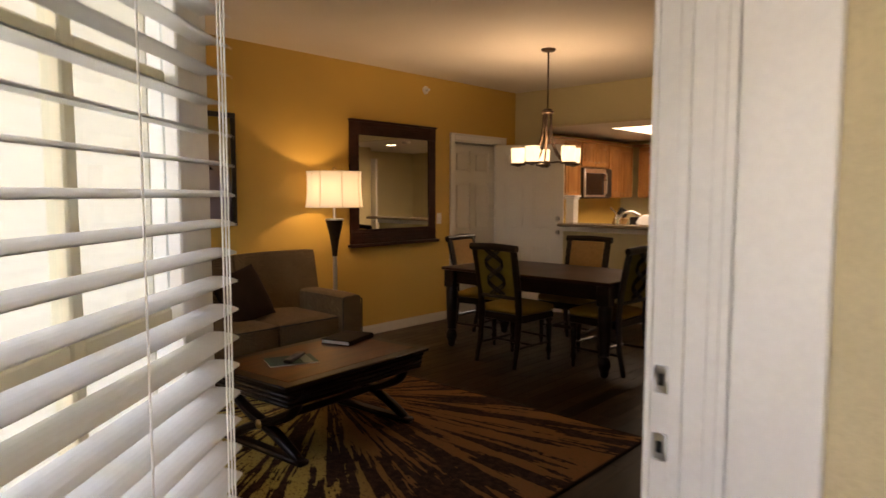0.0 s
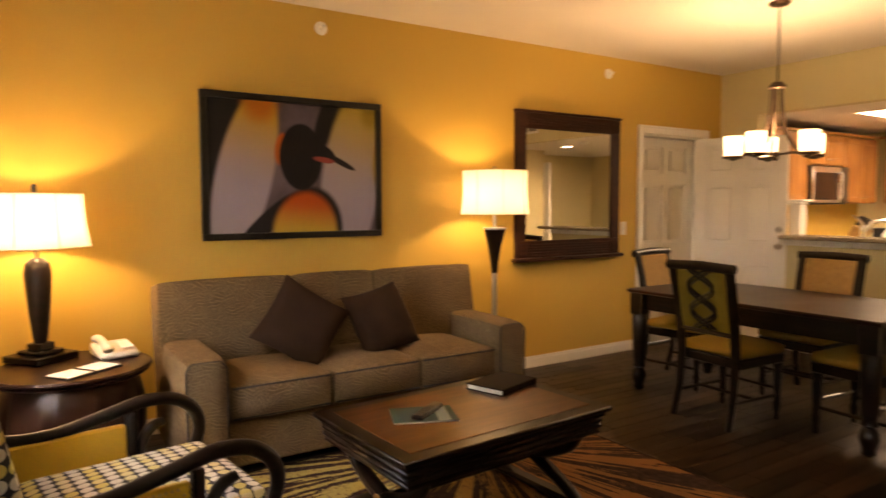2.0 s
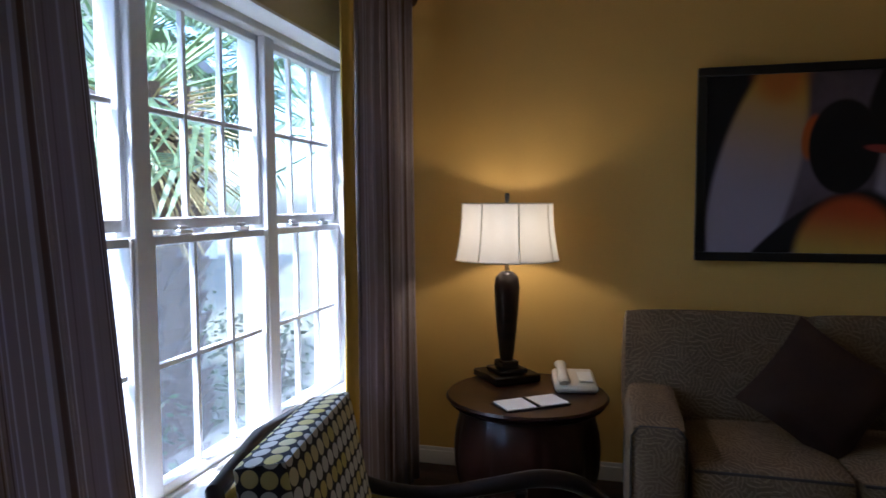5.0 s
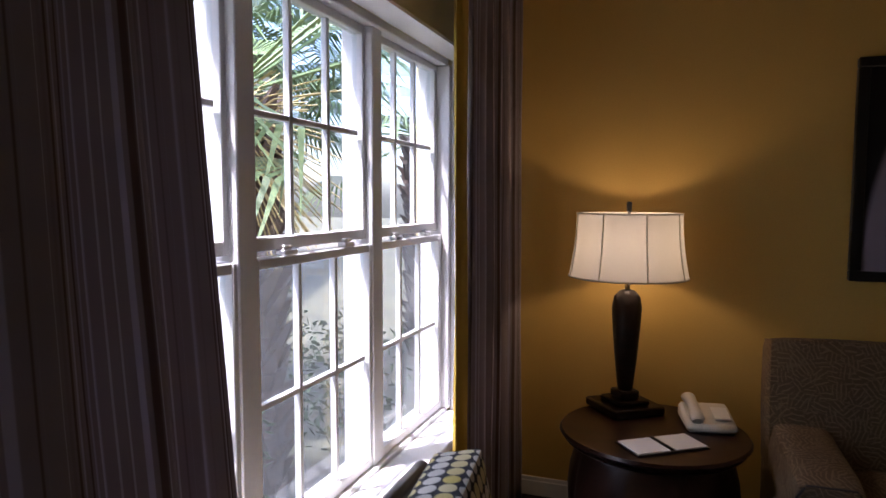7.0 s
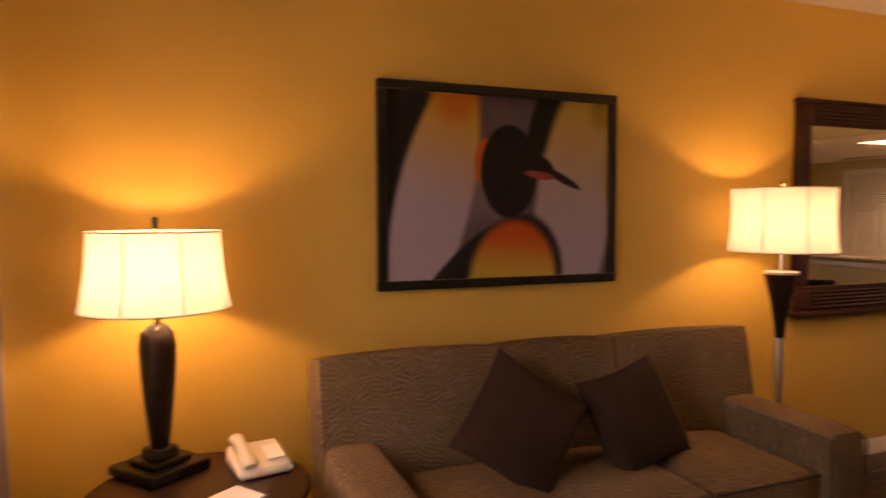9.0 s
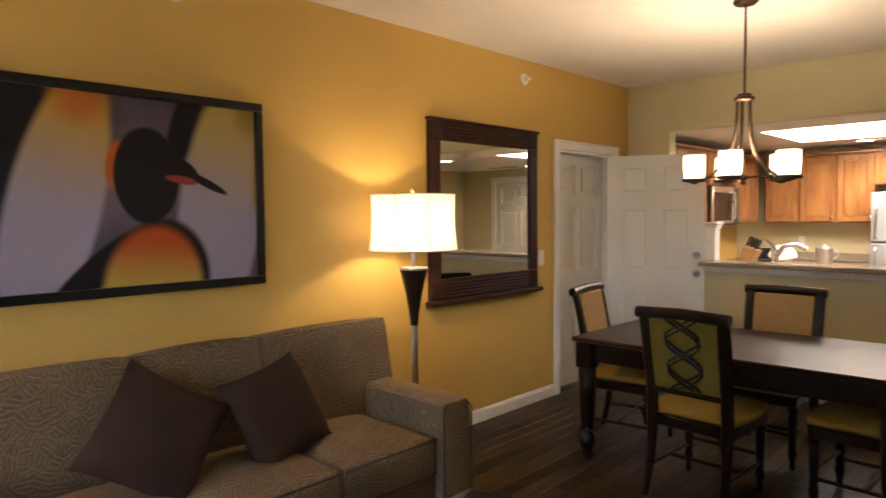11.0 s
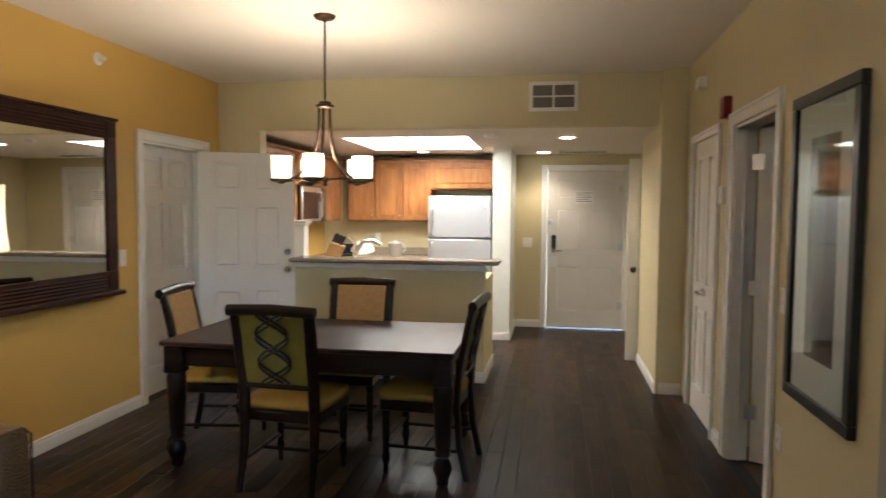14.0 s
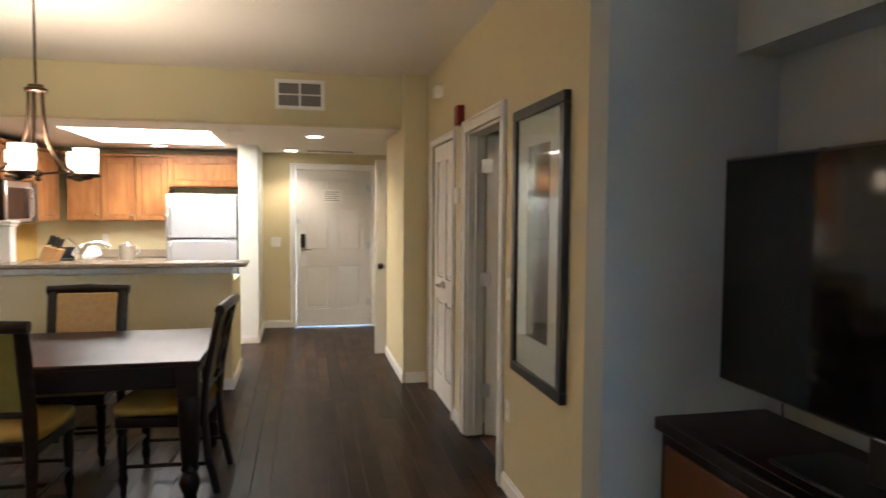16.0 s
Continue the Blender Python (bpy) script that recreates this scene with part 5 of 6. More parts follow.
on_wall("light_switch", "white light switch plate on the ochre wall", "light switch", (XL, 5.575, 1.15), "x", 0.075, 0.12, 0.007, WHITEPL, toggles(1))
on_wall("light_switch", "white double light switch plate by the entrance", "light switch", (-2.94, YE, 1.105), "-y", 0.12, 0.12, 0.007, WHITEPL, toggles(2))
on_wall("light_switch", "white light switch plate beside the bedroom door", "light switch", (XR, 4.52, 1.1), "-x", 0.075, 0.12, 0.007, WHITEPL, toggles(1))
on_wall("wall_outlet", "white power outlet low on the wall", "outlet", (XR, 4.52, 0.45), "-x", 0.07, 0.115, 0.006, WHITEPL, toggles(1))
on_wall("thermostat", "white thermostat on the cream wall", "thermostat", (XR, 5.69, 1.62), "-x", 0.08, 0.11, 0.025, WHITEPL)
on_wall("fire_alarm", "red fire alarm strobe on the wall", "fire alarm", (XR, 5.6, 2.16), "-x", 0.1, 0.13, 0.05, RED)
on_wall("motion_detector_box", "white sensor box high on the wall", "sensor", (XR, 6.3, 2.44), "-x", 0.12, 0.08, 0.06, WHITEPL)


def sprinkler(at, turn):
    t_ = thing("sprinkler", "white sidewall fire sprinkler with round plate", "sprinkler", at, turn)
    bm = lathe([(0.045, 0.001), (0.043, 0.008), (0.02, 0.012), (0.012, 0.03), (0.016, 0.05)], 20)
    bmesh.ops.rotate(bm, verts=bm.verts[:], matrix=Matrix.Rotation(radians(-90), 3, "X"), cent=(0, 0, 0))
    part("escutcheon", bm, WHITEPL, t_)
    part("deflector", boxes((-0.015, 0.05, 0.004, 0.015, 0.064, 0.008), bevel=0.001), STEEL, t_)


sprinkler((XL, 2.64, 2.55), -90)
sprinkler((XL, 5.36, 2.53), -90)

vent = thing("air_vent", "white square air return grille", "vent", (-2.625, YB, 2.49), 180)
part("backing", boxes((-0.18, 0.001, -0.10, 0.18, 0.004, 0.10)), GREYSLOT, vent)
part("frame", boxes((-0.205, 0.001, -0.125, -0.175, 0.014, 0.125), (0.175, 0.001, -0.125, 0.205, 0.014, 0.125), (-0.175, 0.001, -0.125, 0.175, 0.014, -0.095), (-0.175, 0.001, 0.095, 0.175, 0.014, 0.125),
                    (-0.008, 0.004, -0.095, 0.008, 0.013, 0.095), (-0.175, 0.004, -0.006, -0.008, 0.013, 0.006), (0.008, 0.004, -0.006, 0.175, 0.013, 0.006), bevel=0.002), TRIM, vent)
for i in range(15):
    z = -0.088 + i * 0.0125
    if abs(z) > 0.008:
        part("slat", boxes((-0.174, 0.004, z - 0.0015, -0.008, 0.011, z + 0.0015), (0.008, 0.004, z - 0.0015, 0.174, 0.011, z + 0.0015)), GREYSLOT, vent)
hv = thing("ceiling_vent", "grey linear air grille in the hall ceiling", "vent", (-2.27, 9.42, LOW))
part("frame", boxes((-0.3, -0.06, -0.008, 0.3, 0.06, -0.001), bevel=0.002), TRIM, hv)
for i in range(10):
    part("slat", boxes((-0.28 + i * 0.057, -0.045, -0.014, -0.24 + i * 0.057, 0.045, -0.008)), GREYSLOT, hv)
for cx, cy in ((-2.49, 7.85), (-2.74, 9.45), (-4.2, 9.25)):
    cl = thing("downlight", "lit round recessed ceiling downlight", "downlight", (cx, cy, LOW), 0, "ceiling downlights")
    part("trim_ring", lathe([(0.10, -0.001), (0.098, -0.008), (0.075, -0.010), (0.072, -0.001)], 28), TRIM, cl)
    part("lens", lathe([(0.072, -0.006), (0.072, -0.009)], 24), CANGLOW, cl, "glowing lens")
sd = thing("smoke_detector", "white round smoke detector on the low ceiling", "smoke detector", (-3.2, 7.5, LOW))
part("body", lathe([(0.07, -0.001), (0.068, -0.025), (0.05, -0.04), (0.0, -0.042)], 24, closed=False), WHITEPL, sd)

# ---- television alcove ----
cs = thing("media_console", "black and cherry wood media console", "console", (-1.08, 2.67, 0))
part("top", boxes((-0.245, -0.76, 0.70, 0.235, 0.755, 0.75), bevel=0.006), ESPRESSO, cs)
part("top_inlay", boxes((-0.19, -0.70, 0.7495, 0.19, 0.70, 0.7525)), TABLETOP, cs)
part("carcass", boxes((-0.22, -0.74, 0.08, 0.22, 0.735, 0.70), bevel=0.004), ESPRESSO, cs)
part("plinth", boxes((-0.20, -0.72, 0.0, 0.21, 0.72, 0.08)), ESPRESSO, cs)
for i in range(3):
    y0 = -0.70 + i * 0.47
    for z0, z1 in ((0.12, 0.38), (0.40, 0.66)):
        dr = part("drawer", boxes((-0.235, y0, z0, -0.221, y0 + 0.45, z1), bevel=0.004), CHERRY, cs, "cherry drawer front")
        part("drawer_knob", lathe([(0.008, 0), (0.008, 0.012), (0.014, 0.018), (0.012, 0.024)], 12), STEEL, dr).matrix_basis = pose(-0.235, y0 + 0.225, (z0 + z1) / 2, 0, -90, 0)
tv = thing("television", "large black flat television on a stand", "television", (-1.1, 2.65, 0.7525), 0)
part("bezel", boxes((0.0, -0.71, 0.145, 0.045, 0.71, 0.955), bevel=0.006), BLACKPL, tv)
part("screen", boxes((-0.002, -0.70, 0.158, 0.0, 0.70, 0.943)), SCREEN, tv)
part("stand_neck", boxes((0.01, -0.06, 0.015, 0.05, 0.06, 0.16), bevel=0.006), BLACKPL, tv)
part("stand_base", boxes((-0.13, -0.28, 0, 0.13, 0.28, 0.016), bevel=0.006), BLACKPL, tv)
part("badge", boxes((-0.003, -0.025, 0.149, -0.0005, 0.025, 0.154)), STEEL, tv)
cab_ = thing("television_cable", "thin black cable hanging behind the television", "cable", (-0.87, 3.3, 0.75))
part("wire", tube([(0, 0, 0.005), (0.01, 0.02, 0.1), (0.0, 0.03, 0.3)], 0.004, 6), BLACKPL, cab_)

# ---- kitchen ----
bar = thing("breakfast_bar", "cream half wall with granite bar top", "bar counter", (0, 0, 0))
part("half_wall", boxes((-4.95, 6.93, 0, -3.19, 7.07, 1.04), (-3.33, 7.07, 0, -3.19, 7.72, 0.9)), CREAM, bar)
part("bar_top", boxes((-4.93, 6.78, 1.045, -3.06, 7.14, 1.08), bevel=0.008), GRANITE, bar, "speckled brown granite top")
part("moulding", boxes((-4.93, 6.905, 0.985, -3.175, 6.93, 1.045), (-3.19, 6.93, 0.985, -3.165, 7.07, 1.045), bevel=0.008), TRIM, bar)
part("baseboard", boxes((-4.9, 6.916, 0, -3.175, 6.93, 0.095), (-3.19, 6.93, 0, -3.176, 7.72, 0.095), bevel=0.003), TRIM, bar)
post = thing("bar_post", "white square half-height post with moulded cap", "post", (-4.98, 7.2, 0))
part("shaft", boxes((-0.055, -0.055, 0, 0.055, 0.055, 1.36), bevel=0.004), TRIM, post)
part("cap", boxes((-0.07, -0.07, 1.36, 0.07, 0.07, 1.385), (-0.085, -0.085, 1.385, 0.085, 0.085, 1.41), bevel=0.006), TRIM, post)


def worktop(name, rows, label):
    return tagged(make(name, boxes(*rows, bevel=0.006), GRANITE), label, "worktop")


worktop("worktop", ((-5.695, 7.14, 0.88, -5.06, 9.86, 0.92), (-5.055, 9.24, 0.88, -4.16, 9.86, 0.92), (-5.05, 9.845, 0.921, -4.16, 9.865, 1.02)), "speckled brown granite kitchen worktop")
worktop("sink_worktop", ((-4.93, 7.075, 0.88, -3.335, 7.68, 0.92),), "granite worktop behind the bar")


def cabinet(x0, y0, z0, x1, y1, z1, face, doors, knob_low=True, label="honey maple kitchen cabinet with raised panel door"):
    """A kitchen unit whose doors face '-y' or 'x'."""
    cb = thing("kitchen_cabinet", label, "cabinet", (0, 0, 0), 0, "kitchen cabinets")
    part("body", boxes((x0, y0, z0, x1, y1, z1), bevel=0.002), CABINET, cb)
    for i in range(doors):
        if face == "-y":
            w = (x1 - x0) / doors
            a, b = x0 + i * w + 0.012, x0 + (i + 1) * w - 0.012
            M = pose(a, y0 - 0.001, z0 + 0.015)
        else:
            w = (y1 - y0) / doors
            a, b = y0 + i * w + 0.012, y0 + (i + 1) * w - 0.012
            M = pose(x1 + 0.001, a, z0 + 0.015, 0, 0, 90)
        W, HH, s = b - a, z1 - z0 - 0.03, 0.055
        dr = part("cabinet_door", boxes((0, -0.012, 0, W, 0, HH)), CABINET, cb)
        dr.matrix_basis = M
        part("door_frame", boxes((0, -0.02, 0, s, -0.012, HH), (W - s, -0.02, 0, W, -0.012, HH), (s, -0.02, 0, W - s, -0.012, s), (s, -0.02, HH - s, W - s, -0.012, HH), bevel=0.003), CABINET, dr)
        if W > 0.16:
            part("raised_panel", boxes((s + 0.012, -0.019, s + 0.012, W - s - 0.012, -0.012, HH - s - 0.012), bevel=0.0065), CABINET, dr)
        kx = W - 0.03 if (i % 2 == 0 and doors > 1) or doors == 1 else 0.03
        kb = lathe([(0.006, 0), (0.006, 0.012), (0.013, 0.018), (0.012, 0.026), (0.005, 0.029)], 12)
        part("cabinet_knob", kb, CHROME, dr).matrix_basis = pose(kx, -0.02, 0.05 if knob_low else HH - 0.05, 90)
    return cb


for x0, x1 in ((-5.28, -4.91), (-4.905, -4.535), (-4.53, -4.16)):
    cabinet(x0, 9.6, 1.37, x1, 9.865, 2.13, "-y", 1)
cabinet(-4.155, 9.5, 1.78, -3.315, 9.865, 2.13, "-y", 1, label="wide maple cabinet over the refrigerator")
cabinet(XL + 0.005, 7.25, 1.37, -5.38, 8.06, 2.13, "x", 2)
cabinet(XL + 0.005, 8.065, 1.79, -5.38, 8.83, 2.13, "x", 2, label="short maple cabinet over the microwave")
cabinet(XL + 0.005, 8.835, 1.37, -5.38, 9.595, 2.13, "x", 2)
cabinet(XL + 0.005, 7.2, 0.08, -5.09, 8.0, 0.878, "x", 2, False, "maple base cabinet under the worktop")
cabinet(XL + 0.005, 8.8, 0.08, -5.09, 9.86, 0.878, "x", 2, False, "maple base cabinet under the worktop")
cabinet(-5.08, 9.28, 0.08, -4.17, 9.86, 0.878, "-y", 2, False, "maple base cabinet under the worktop")
cabinet(-4.92, 7.08, 0.08, -3.34, 7.64, 0.878, "-y", 3, False, "maple base cabinet behind the bar")
struct("trim_cabinet_crown", boxes((-5.375, 7.2, 2.132, -5.34, 9.56, 2.165), (-5.375, 9.56, 2.132, -3.32, 9.6, 2.165), bevel=0.008), CABINET, "maple crown moulding above the cabinets", "trim")
mw_ = thing("microwave", "stainless over-range microwave oven", "microwave", (-5.69, 8.445, 1.36))
part("body", boxes((0, -0.375, 0, 0.36, 0.375, 0.42), bevel=0.005), BLACKPL, mw_)
md = part("door", boxes((0.36, -0.375, 0.02, 0.385, 0.2, 0.41), bevel=0.005), STEEL, mw_, "stainless microwave door")
part("door_window", boxes((0.385, -0.355, 0.05, 0.388, 0.14, 0.35)), SCREEN, md)
part("handle", tube([(0.39, 0.165, 0.06), (0.415, 0.165, 0.08), (0.415, 0.165, 0.34), (0.39, 0.165, 0.36)], 0.009, 8), STEEL, md)
part("control_panel", boxes((0.36, 0.205, 0.02, 0.383, 0.375, 0.41), bevel=0.004), BLACKPL, mw_)
rg = thing("range", "black electric range under the microwave", "range", (-5.69, 8.4, 0))
part("body", boxes((0, -0.38, 0, 0.6, 0.38, 0.879), bevel=0.005), BLACKPL, rg)
fr = thing("refrigerator", "brushed stainless top-freezer refrigerator beside the cabinets", "refrigerator", (-3.745, 9.2, 0))
part("body", boxes((-0.385, 0.06, 0.02, 0.385, 0.66, 1.69), bevel=0.006), GREYSLOT, fr)
for z0, z1 in ((0.08, 1.165), (1.18, 1.695)):
    dr = part("door", boxes((-0.385, 0.0, z0, 0.385, 0.058, z1), bevel=0.014), FRIDGE, fr, "brushed stainless door")
    za, zb = (0.55, 1.12) if z0 < 1 else (1.22, 1.55)
    part("handle", tube([(-0.335, 0.0, za), (-0.335, -0.045, za + 0.03), (-0.335, -0.045, zb - 0.03), (-0.335, 0.0, zb)], 0.012, 8), STEEL, dr)
part("badge", boxes((0.30, -0.003, 1.55, 0.34, 0.0, 1.59), bevel=0.001), CHROME, fr)
part("kick_plate", boxes((-0.38, 0.03, 0.0, 0.38, 0.06, 0.075)), BLACKPL, fr)

lb = tagged(new("ceiling_light_box"), "lit recessed fluorescent ceiling light box", "ceiling light")
part("box_side", boxes((-4.77, 7.70, LOW + 0.1, -4.75, 9.05, 2.5), (-3.46, 7.70, LOW + 0.1, -3.44, 9.05, 2.5), (-4.75, 7.70, LOW + 0.1, -3.46, 7.72, 2.5), (-4.75, 9.03, LOW + 0.1, -3.46, 9.05, 2.5)), TRIM, lb)
for i in range(2):
    x0 = -4.745 + i * 0.645
    part("diffuser", boxes((x0, 7.725, 2.36, x0 + 0.635, 9.025, 2.38)), PANEL, lb, "glowing diffuser panel")
part("box_lid", boxes((-4.77, 7.70, 2.5, -3.44, 9.05, 2.52)), TRIM, lb)
struct("ceiling_upper", boxes((XL, YB + 0.13, 2.6, -0.9, YE, 2.7)), CEIL, "closed upper ceiling over the kitchen", "ceiling")

kb_ = thing("knife_block", "beech knife block with black handled knives", "knife block", (-5.28, 8.95, 0.92), 75)
bm = boxes((-0.05, -0.09, 0, 0.05, 0.09, 0.2), bevel=0.006)
for v in bm.verts:
    v.co.y -= v.co.z * 0.45
    if v.co.z > 0.1:
        v.co.z += v.co.y * 0.25
part("block", bm, WOODLT, kb_)
for i in range(3):
    for j in range(3):
        p = Vector((-0.03 + i * 0.03, -0.13 + j * 0.05, 0.17 + j * 0.018))
        part("knife_handle", tube([p, p + Vector((0, -0.05, 0.1))], 0.010, 6), BLACKPL, kb_)
ft = thing("kitchen_faucet", "chrome kitchen faucet with arched spout", "faucet", (-4.53, 7.5, 0.92), 35)
ft.matrix_world = pose(-4.53, 7.5, 0.92, 0, 0, 35) @ Matrix.Scale(1.45, 4)
part("body", lathe([(0.03, 0), (0.03, 0.01), (0.022, 0.02), (0.02, 0.13), (0.024, 0.15), (0.015, 0.17)], 16), CHROME, ft)
part("spout", tube([(0, 0, 0.12), (0.05, 0, 0.19), (0.12, 0, 0.20), (0.18, 0, 0.17)], [0.015, 0.014, 0.013, 0.014], 10), CHROME, ft)
part("lever", tube([(0, 0, 0.165), (-0.02, 0.0, 0.20), (-0.06, 0, 0.235)], [0.012, 0.01, 0.007], 8), CHROME, ft)
kt = thing("coffee_urn", "steel ice bucket with lid on the worktop", "ice bucket", (-4.62, 9.52, 0.92))
part("body", lathe([(0.075, 0), (0.085, 0.01), (0.09, 0.16), (0.094, 0.165), (0.085, 0.17)], 28), STEEL, kt)
part("lid", lathe([(0.088, 0.17), (0.08, 0.18), (0.02, 0.188), (0.014, 0.2), (0.01, 0.21)], 24), STEEL, kt)
part("handle", tube([(0.09, 0, 0.15), (0.13, 0, 0.14), (0.13, 0, 0.08), (0.09, 0, 0.05)], 0.007, 8), STEEL, kt)
cm = thing("coffee_maker", "black coffee maker on the worktop", "coffee maker", (-5.2, 9.4, 0.92), 30)
part("body", boxes((-0.09, -0.02, 0, 0.09, 0.11, 0.16), (-0.09, -0.12, 0.0, 0.09, -0.02, 0.03), bevel=0.008), BLACKPL, cm)
tw = thing("folded_towel", "white towel folded like a fan on the worktop", "towel", (-5.0, 9.33, 0.92), 20)
for i in range(7):
    a = radians(-72 + i * 24)
    bm = cushion(bmesh.new(), -0.035, -0.02, 0.0, 0.035, 0.02, 0.15, 0.004, 4, 0.015)
    bmesh.ops.rotate(bm, verts=bm.verts[:], matrix=Matrix.Rotation(a, 3, "Y"), cent=(0, 0, 0.0))
    bmesh.ops.translate(bm, verts=bm.verts[:], vec=(0, 0, 0.05))
    part("fold", bm, PAPER, tw)
on_wall("wall_outlet", "white power outlet above the worktop", "outlet", (-4.95, YE, 1.15), "-y", 0.07, 0.115, 0.006, WHITEPL, toggles(1))

# ---- outside ----
struct("ground", boxes((-60, -60, -0.5, 60, 60, -0.3)), GRASS, "shaded lawn and mulch outside", "ground")
struct("patio_floor", boxes((-1.39, -2.4, -0.3, 0.9, 1.735, -0.02)), plain("grey_concrete", (0.33, 0.32, 0.30), 0.85, vary=0.12, bump=0.4), "grey concrete patio floor", "pavement")
# unseen roof, added to cut the daylight on blinds and jamb
struct("ceiling_patio", boxes((-2.4, -3.2, 2.76, 0.9, 0.095, 2.9), (-1.755, 0.095, 2.76, 0.9, 0.745, 2.9), (-1.255, 0.745, 2.76, 0.9, 1.73, 2.9)), CEIL, "unseen roof added over the patio to shade the door", "ceiling")
# unseen south and east walls, added to keep sun and sky off the door
struct("patio_screen_wall", boxes((-1.39, -2.52, -0.3, 0.9, -2.4, 1.6), (0.78, -2.4, -0.3, 0.9, 1.73, 2.75)), TRIM, "unseen white patio walls added to hold back daylight", "wall")


def palm(x, y, trunk_h, r, lean, crown_r, fronds, label):
    p = thing("palm_tree", label, "palm tree", (x, y, -0.3), 0, "palms outside the window")
    rnd = random.Random(int(x * 100) + fronds)
    part("trunk", tube([(lean * k / 8 * k / 8, 0, trunk_h * k / 8) for k in range(9)], [r * (1.12 - 0.2 * k / 8) for k in range(9)], 16), BARK, p)
    bm = bmesh.new()
    rows = int(trunk_h / 0.11)
    for j in range(rows):
        for i in range(8):
            a = 2 * math.pi * (i + 0.5 * (j % 2)) / 8 + rnd.uniform(-0.1, 0.1)
            z = 0.08 + j * 0.11
            k = lean * (z / trunk_h) ** 2
            c, s = math.cos(a), math.sin(a)
            rr = r * 1.02
            tx, ty = -s, c
            o = 0.07 + rnd.uniform(0, 0.05)
            tilt = rnd.choice((-1, 1)) * 0.06
            q = [bm.verts.new((k + rr * c + tx * w, rr * s + ty * w, z - 0.05)) for w in (-0.07, 0.07)]
            q += [bm.verts.new((k + (rr + o) * c + tx * (w + tilt), (rr + o) * s + ty * (w + tilt), z + 0.12)) for w in (0.03, -0.03)]
            b = bm.verts.new((k + rr * 0.9 * c, rr * 0.9 * s, z + 0.06))
            bm.faces.new(q), bm.faces.new((q[0], q[3], b)), bm.faces.new((q[1], b, q[2])), bm.faces.new((q[3], q[2], b))
    tagged(part("leaf_boots", bm, BARK, p, "criss-crossed old leaf stubs"), kind="stuff")
    bm = bmesh.new()
    for i in range(fronds):
        a, e = rnd.uniform(0, 6.283), rnd.uniform(-0.5, 1.2)
        L = crown_r * rnd.uniform(0.5, 0.75)
        c, s = math.cos(a), math.sin(a)
        base = Vector((lean, 0, trunk_h))
        hub = base + Vector((c * math.cos(e), s * math.cos(e), math.sin(e))) * L
        out = (hub - base).normalized()
        side = out.cross(Vector((0, 0, 1))).normalized()
        up = side.cross(out)
        if hub.y + y < -0.15:
            tube([base, hub], 0.012, 4, bm)
        for jx in range(-13, 14):
            b = jx * 0.115
            d = (out * math.cos(b) + side * math.sin(b)).normalized()
            ln = crown_r * 0.55 * (1 - 0.25 * abs(jx) / 13)
            m1 = hub + d * ln * 0.55 + up * 0.02
            tip = hub + d * ln + Vector((0, 0, -0.28 * ln * rnd.uniform(0.6, 1.5)))
            if max(tip.y, m1.y, hub.y) + y > -0.15:
                continue
            w = d.cross(up).normalized() * 0.016
            v = [bm.verts.new(q) for q in (hub, m1 + w, tip, m1 - w)]
            bm.faces.new(v)
    tagged(part("crown", bm, FROND, p, "fan fronds with drooping tips", smooth=False), kind="stuff")
    return p, rnd


p1, rnd = palm(-5.62, -1.25, 2.35, 0.27, 0.05, 1.5, 34, "cabbage palm with criss-cross trunk and fan fronds")
bm = bmesh.new()
for i in range(420):
    a, e = rnd.uniform(0, 6.283), rnd.uniform(-1.0, 0.5)
    q = Vector((0.1, 0.0, 2.15))
    d = Vector((math.cos(a) * math.cos(e), math.sin(a) * math.cos(e), math.sin(e)))
    L = rnd.uniform(0.3, 0.75)
    k = Vector([rnd.uniform(-0.12, 0.12) for _ in range(3)])
    tube([q + d * 0.1, q + d * L * 0.6 + k, q + d * L + k * 2 + Vector((0, 0, -0.12))], 0.0045, 3, bm)
tagged(part("flower_stalks", bm, BLOOM, p1, "dry straw-coloured flower stalks", smooth=False), kind="stuff")
palm(-7.6, -3.2, 2.9, 0.17, -0.1, 1.6, 30, "cabbage palm further out with green fan fronds")
palm(-5.0, -4.2, 3.2, 0.17, 0.2, 1.6, 30, "tall cabbage palm further out with green fan fronds")
palm(-9.5, -1.6, 2.5, 0.17, 0.1, 1.6, 26, "cabbage palm beside the building with drooping fronds")


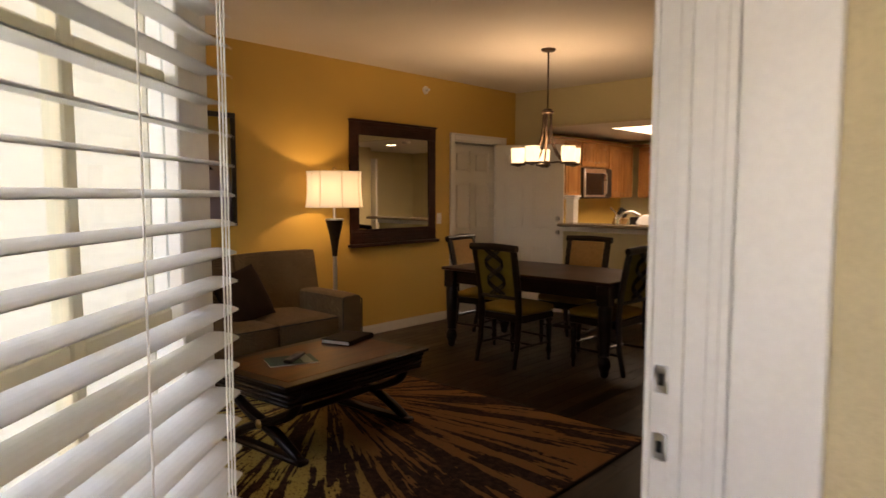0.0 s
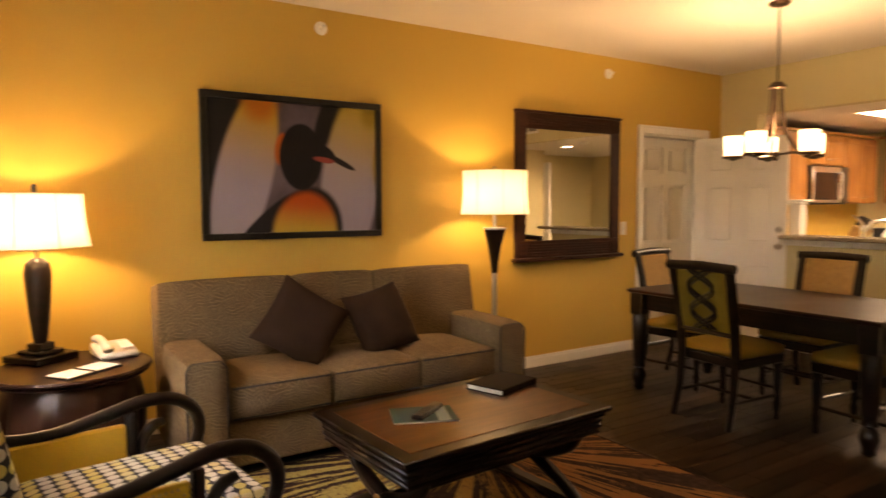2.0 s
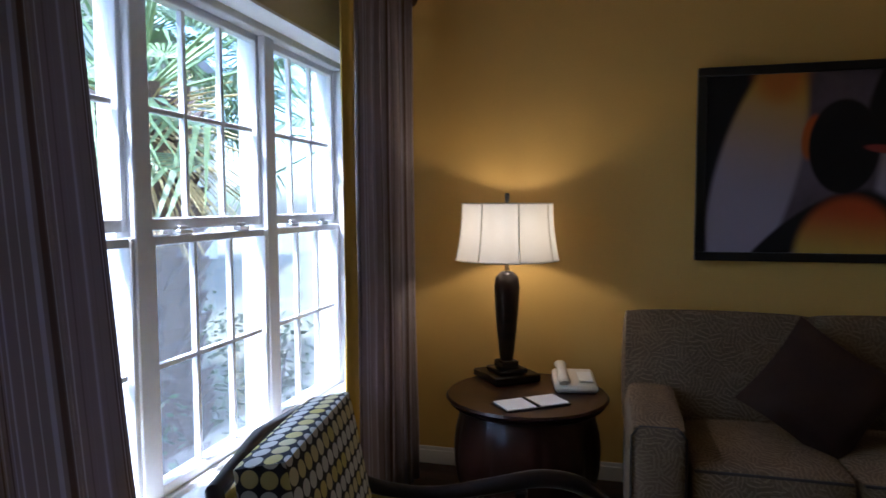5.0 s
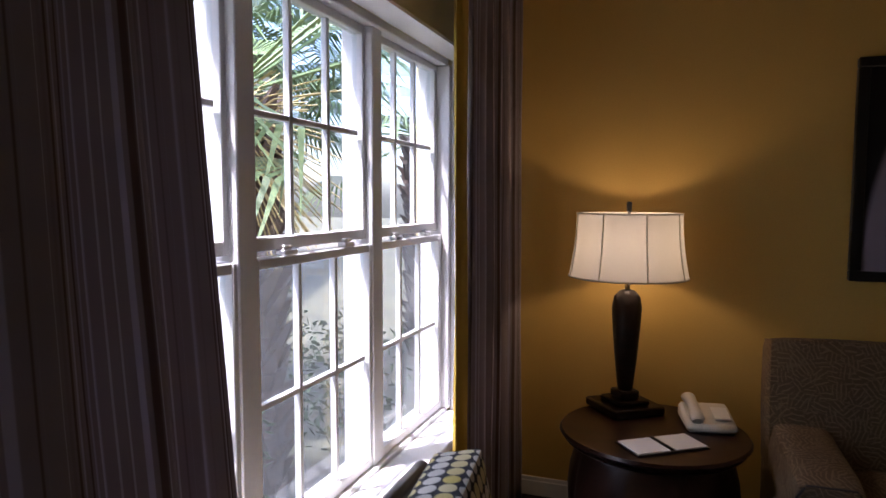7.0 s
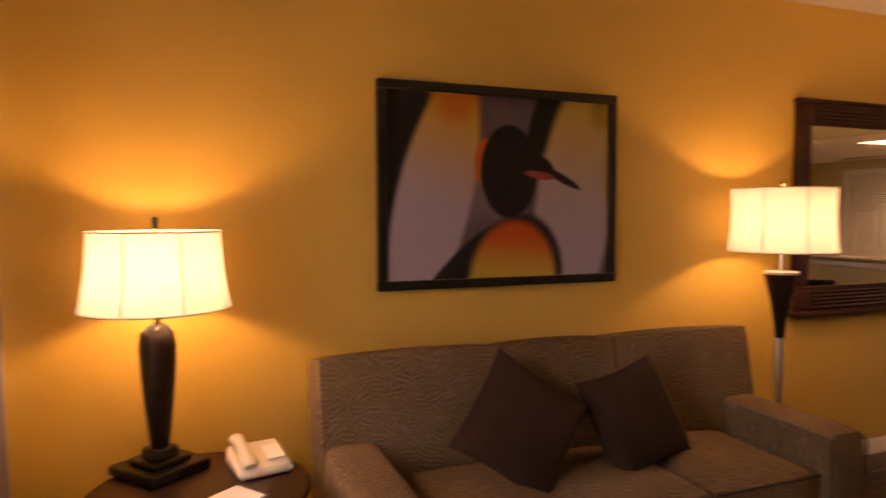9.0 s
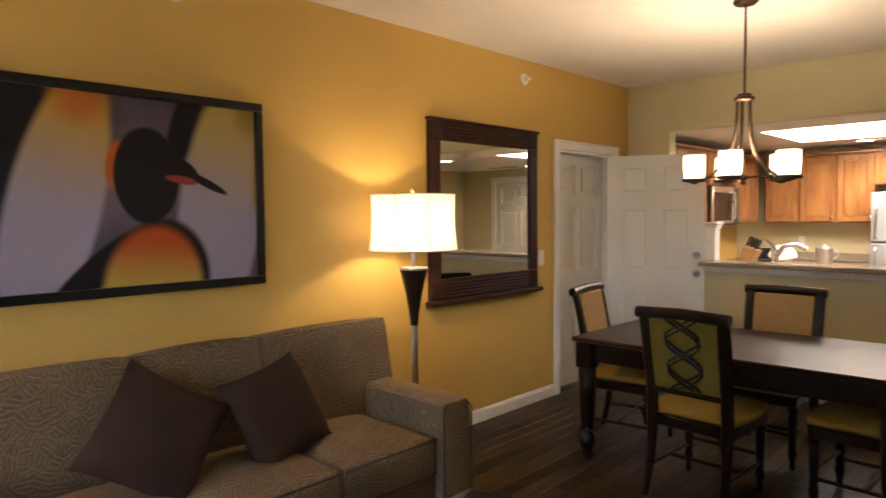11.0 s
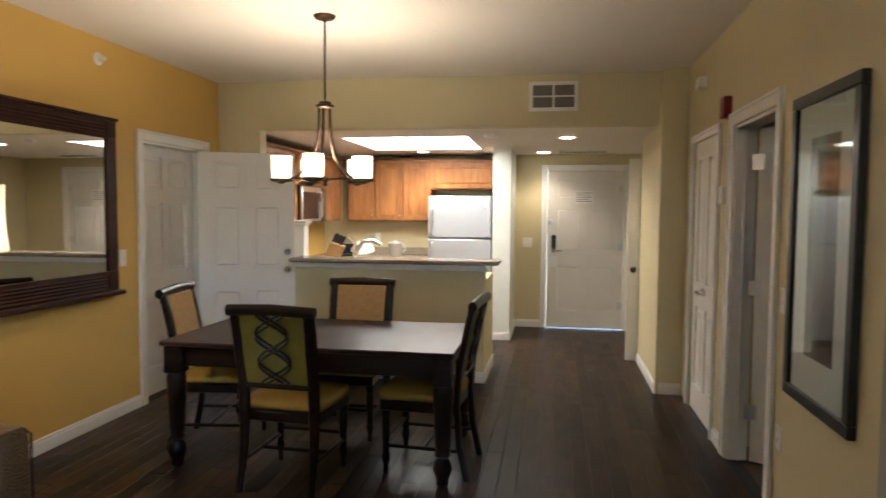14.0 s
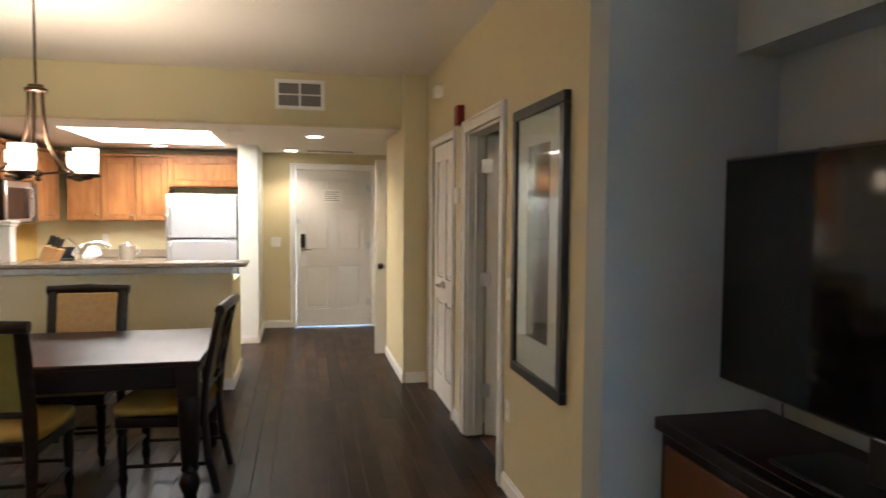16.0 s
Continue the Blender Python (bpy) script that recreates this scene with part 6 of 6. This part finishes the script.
def shrub(x, y, w, h, seed):
    rnd = random.Random(seed)
    t_ = thing("shrub", "low dark green garden shrub with small leaves", "shrub", (x, y, -0.3), 0, "garden shrubs")
    bm = bmesh.new()
    for i in range(7):
        a = rnd.uniform(0, 6.283)
        tube([(0, 0, 0), (math.cos(a) * w * 0.3, math.sin(a) * w * 0.3, h * 0.7)], [0.012, 0.005], 5, bm)
    part("stems", bm, BARK, t_)
    bm = bmesh.new()
    for i in range(650):
        a, e, r = rnd.uniform(0, 6.283), rnd.uniform(0, 1.5), rnd.uniform(0.55, 1.0) ** 0.5
        r *= 0.8 + 0.3 * math.sin(a * 3 + seed) * math.cos(e * 4)
        c = Vector((math.cos(a) * math.cos(e) * w * r, math.sin(a) * math.cos(e) * w * r, 0.12 + math.sin(e) * h * r))
        d = Vector([rnd.uniform(-1, 1) for _ in range(3)]).normalized()
        s = d.orthogonal().normalized()
        L = rnd.uniform(0.05, 0.09)
        bm.faces.new([bm.verts.new(q) for q in (c, c + d * L * 0.5 + s * L * 0.28, c + d * L, c + d * L * 0.5 - s * L * 0.28)])
    tagged(part("leaves", bm, SHRUB, t_, smooth=False), kind="stuff")


for i, (x, y, w, h) in enumerate(((-5.0, -0.95, 0.42, 0.85), (-6.4, -0.9, 0.5, 1.0), (-6.3, -1.9, 0.55, 0.8), (-7.3, -2.2, 0.6, 0.9), (-4.6, -2.2, 0.6, 0.8), (-5.8, -3.0, 0.7, 1.0), (-8.8, -3.6, 0.8, 1.1), (-3.5, -2.0, 0.55, 0.8), (-2.9, -3.3, 0.7, 1.0), (-6.9, -4.8, 0.9, 1.2))):
    shrub(x, y, w, h, i + 3)
nb = thing("neighbouring_building", "pale stucco building beyond the garden", "building", (-12, -11, -0.3), 20)
part("wall", boxes((-9, -3, 0, 9, 3, 5.6)), plain("pale_stucco", (0.62, 0.56, 0.44), 0.85, vary=0.06), nb)
part("roof", boxes((-9.4, -3.4, 5.6, 9.4, 3.4, 5.9), bevel=0.03), plain("grey_roof", (0.22, 0.2, 0.18), 0.9), nb)
for i in range(6):
    for z in (0.9, 3.7):
        wv = part("window", boxes((-7.8 + i * 2.8, 3.0, z, -6.4 + i * 2.8, 3.04, z + 1.3), bevel=0.01), VINYL, nb)
        part("pane", boxes((-7.7 + i * 2.8, 3.04, z + 0.1, -6.5 + i * 2.8, 3.05, z + 1.2)), SCREEN, wv)

# ---- floor planks ----
PW, PL = 0.104, 0.78
rows_ = int((-1.0 - XL) / PW) + 1
plank_mesh = None
spare = bmesh.new()
count = 0
rnd = random.Random(9)
for i in range(rows_):
    x0 = XL + i * PW
    y = YW - rnd.uniform(0, PL)
    while y < YE:
        a, b = max(y, YW - 0.05), min(y + PL, YE)
        if b - a > 0.05 and (x0 + PW < -1.5 or a > 0.4 and a < 3.4 or a > 6.8):
            if b - a > PL - 0.001 and count < 300:
                if plank_mesh is None:
                    o = make("plank", boxes((0.0008, 0.0008, -0.012, PW - 0.0008, PL - 0.0008, 0.0), bevel=0.0012), PLANK, False)
                    plank_mesh = o.data
                else:
                    o = new("plank", plank_mesh)
                o.parent = floor
                o.matrix_basis = pose(x0, a, 0)
                count += 1
            else:
                box(spare, x0 + 0.0008, a + 0.0008, -0.012, x0 + PW - 0.0008, b - 0.0008, 0.0)
        y += PL
tagged(part("cut_planks", spare, PLANK, floor, smooth=False), kind="stuff")
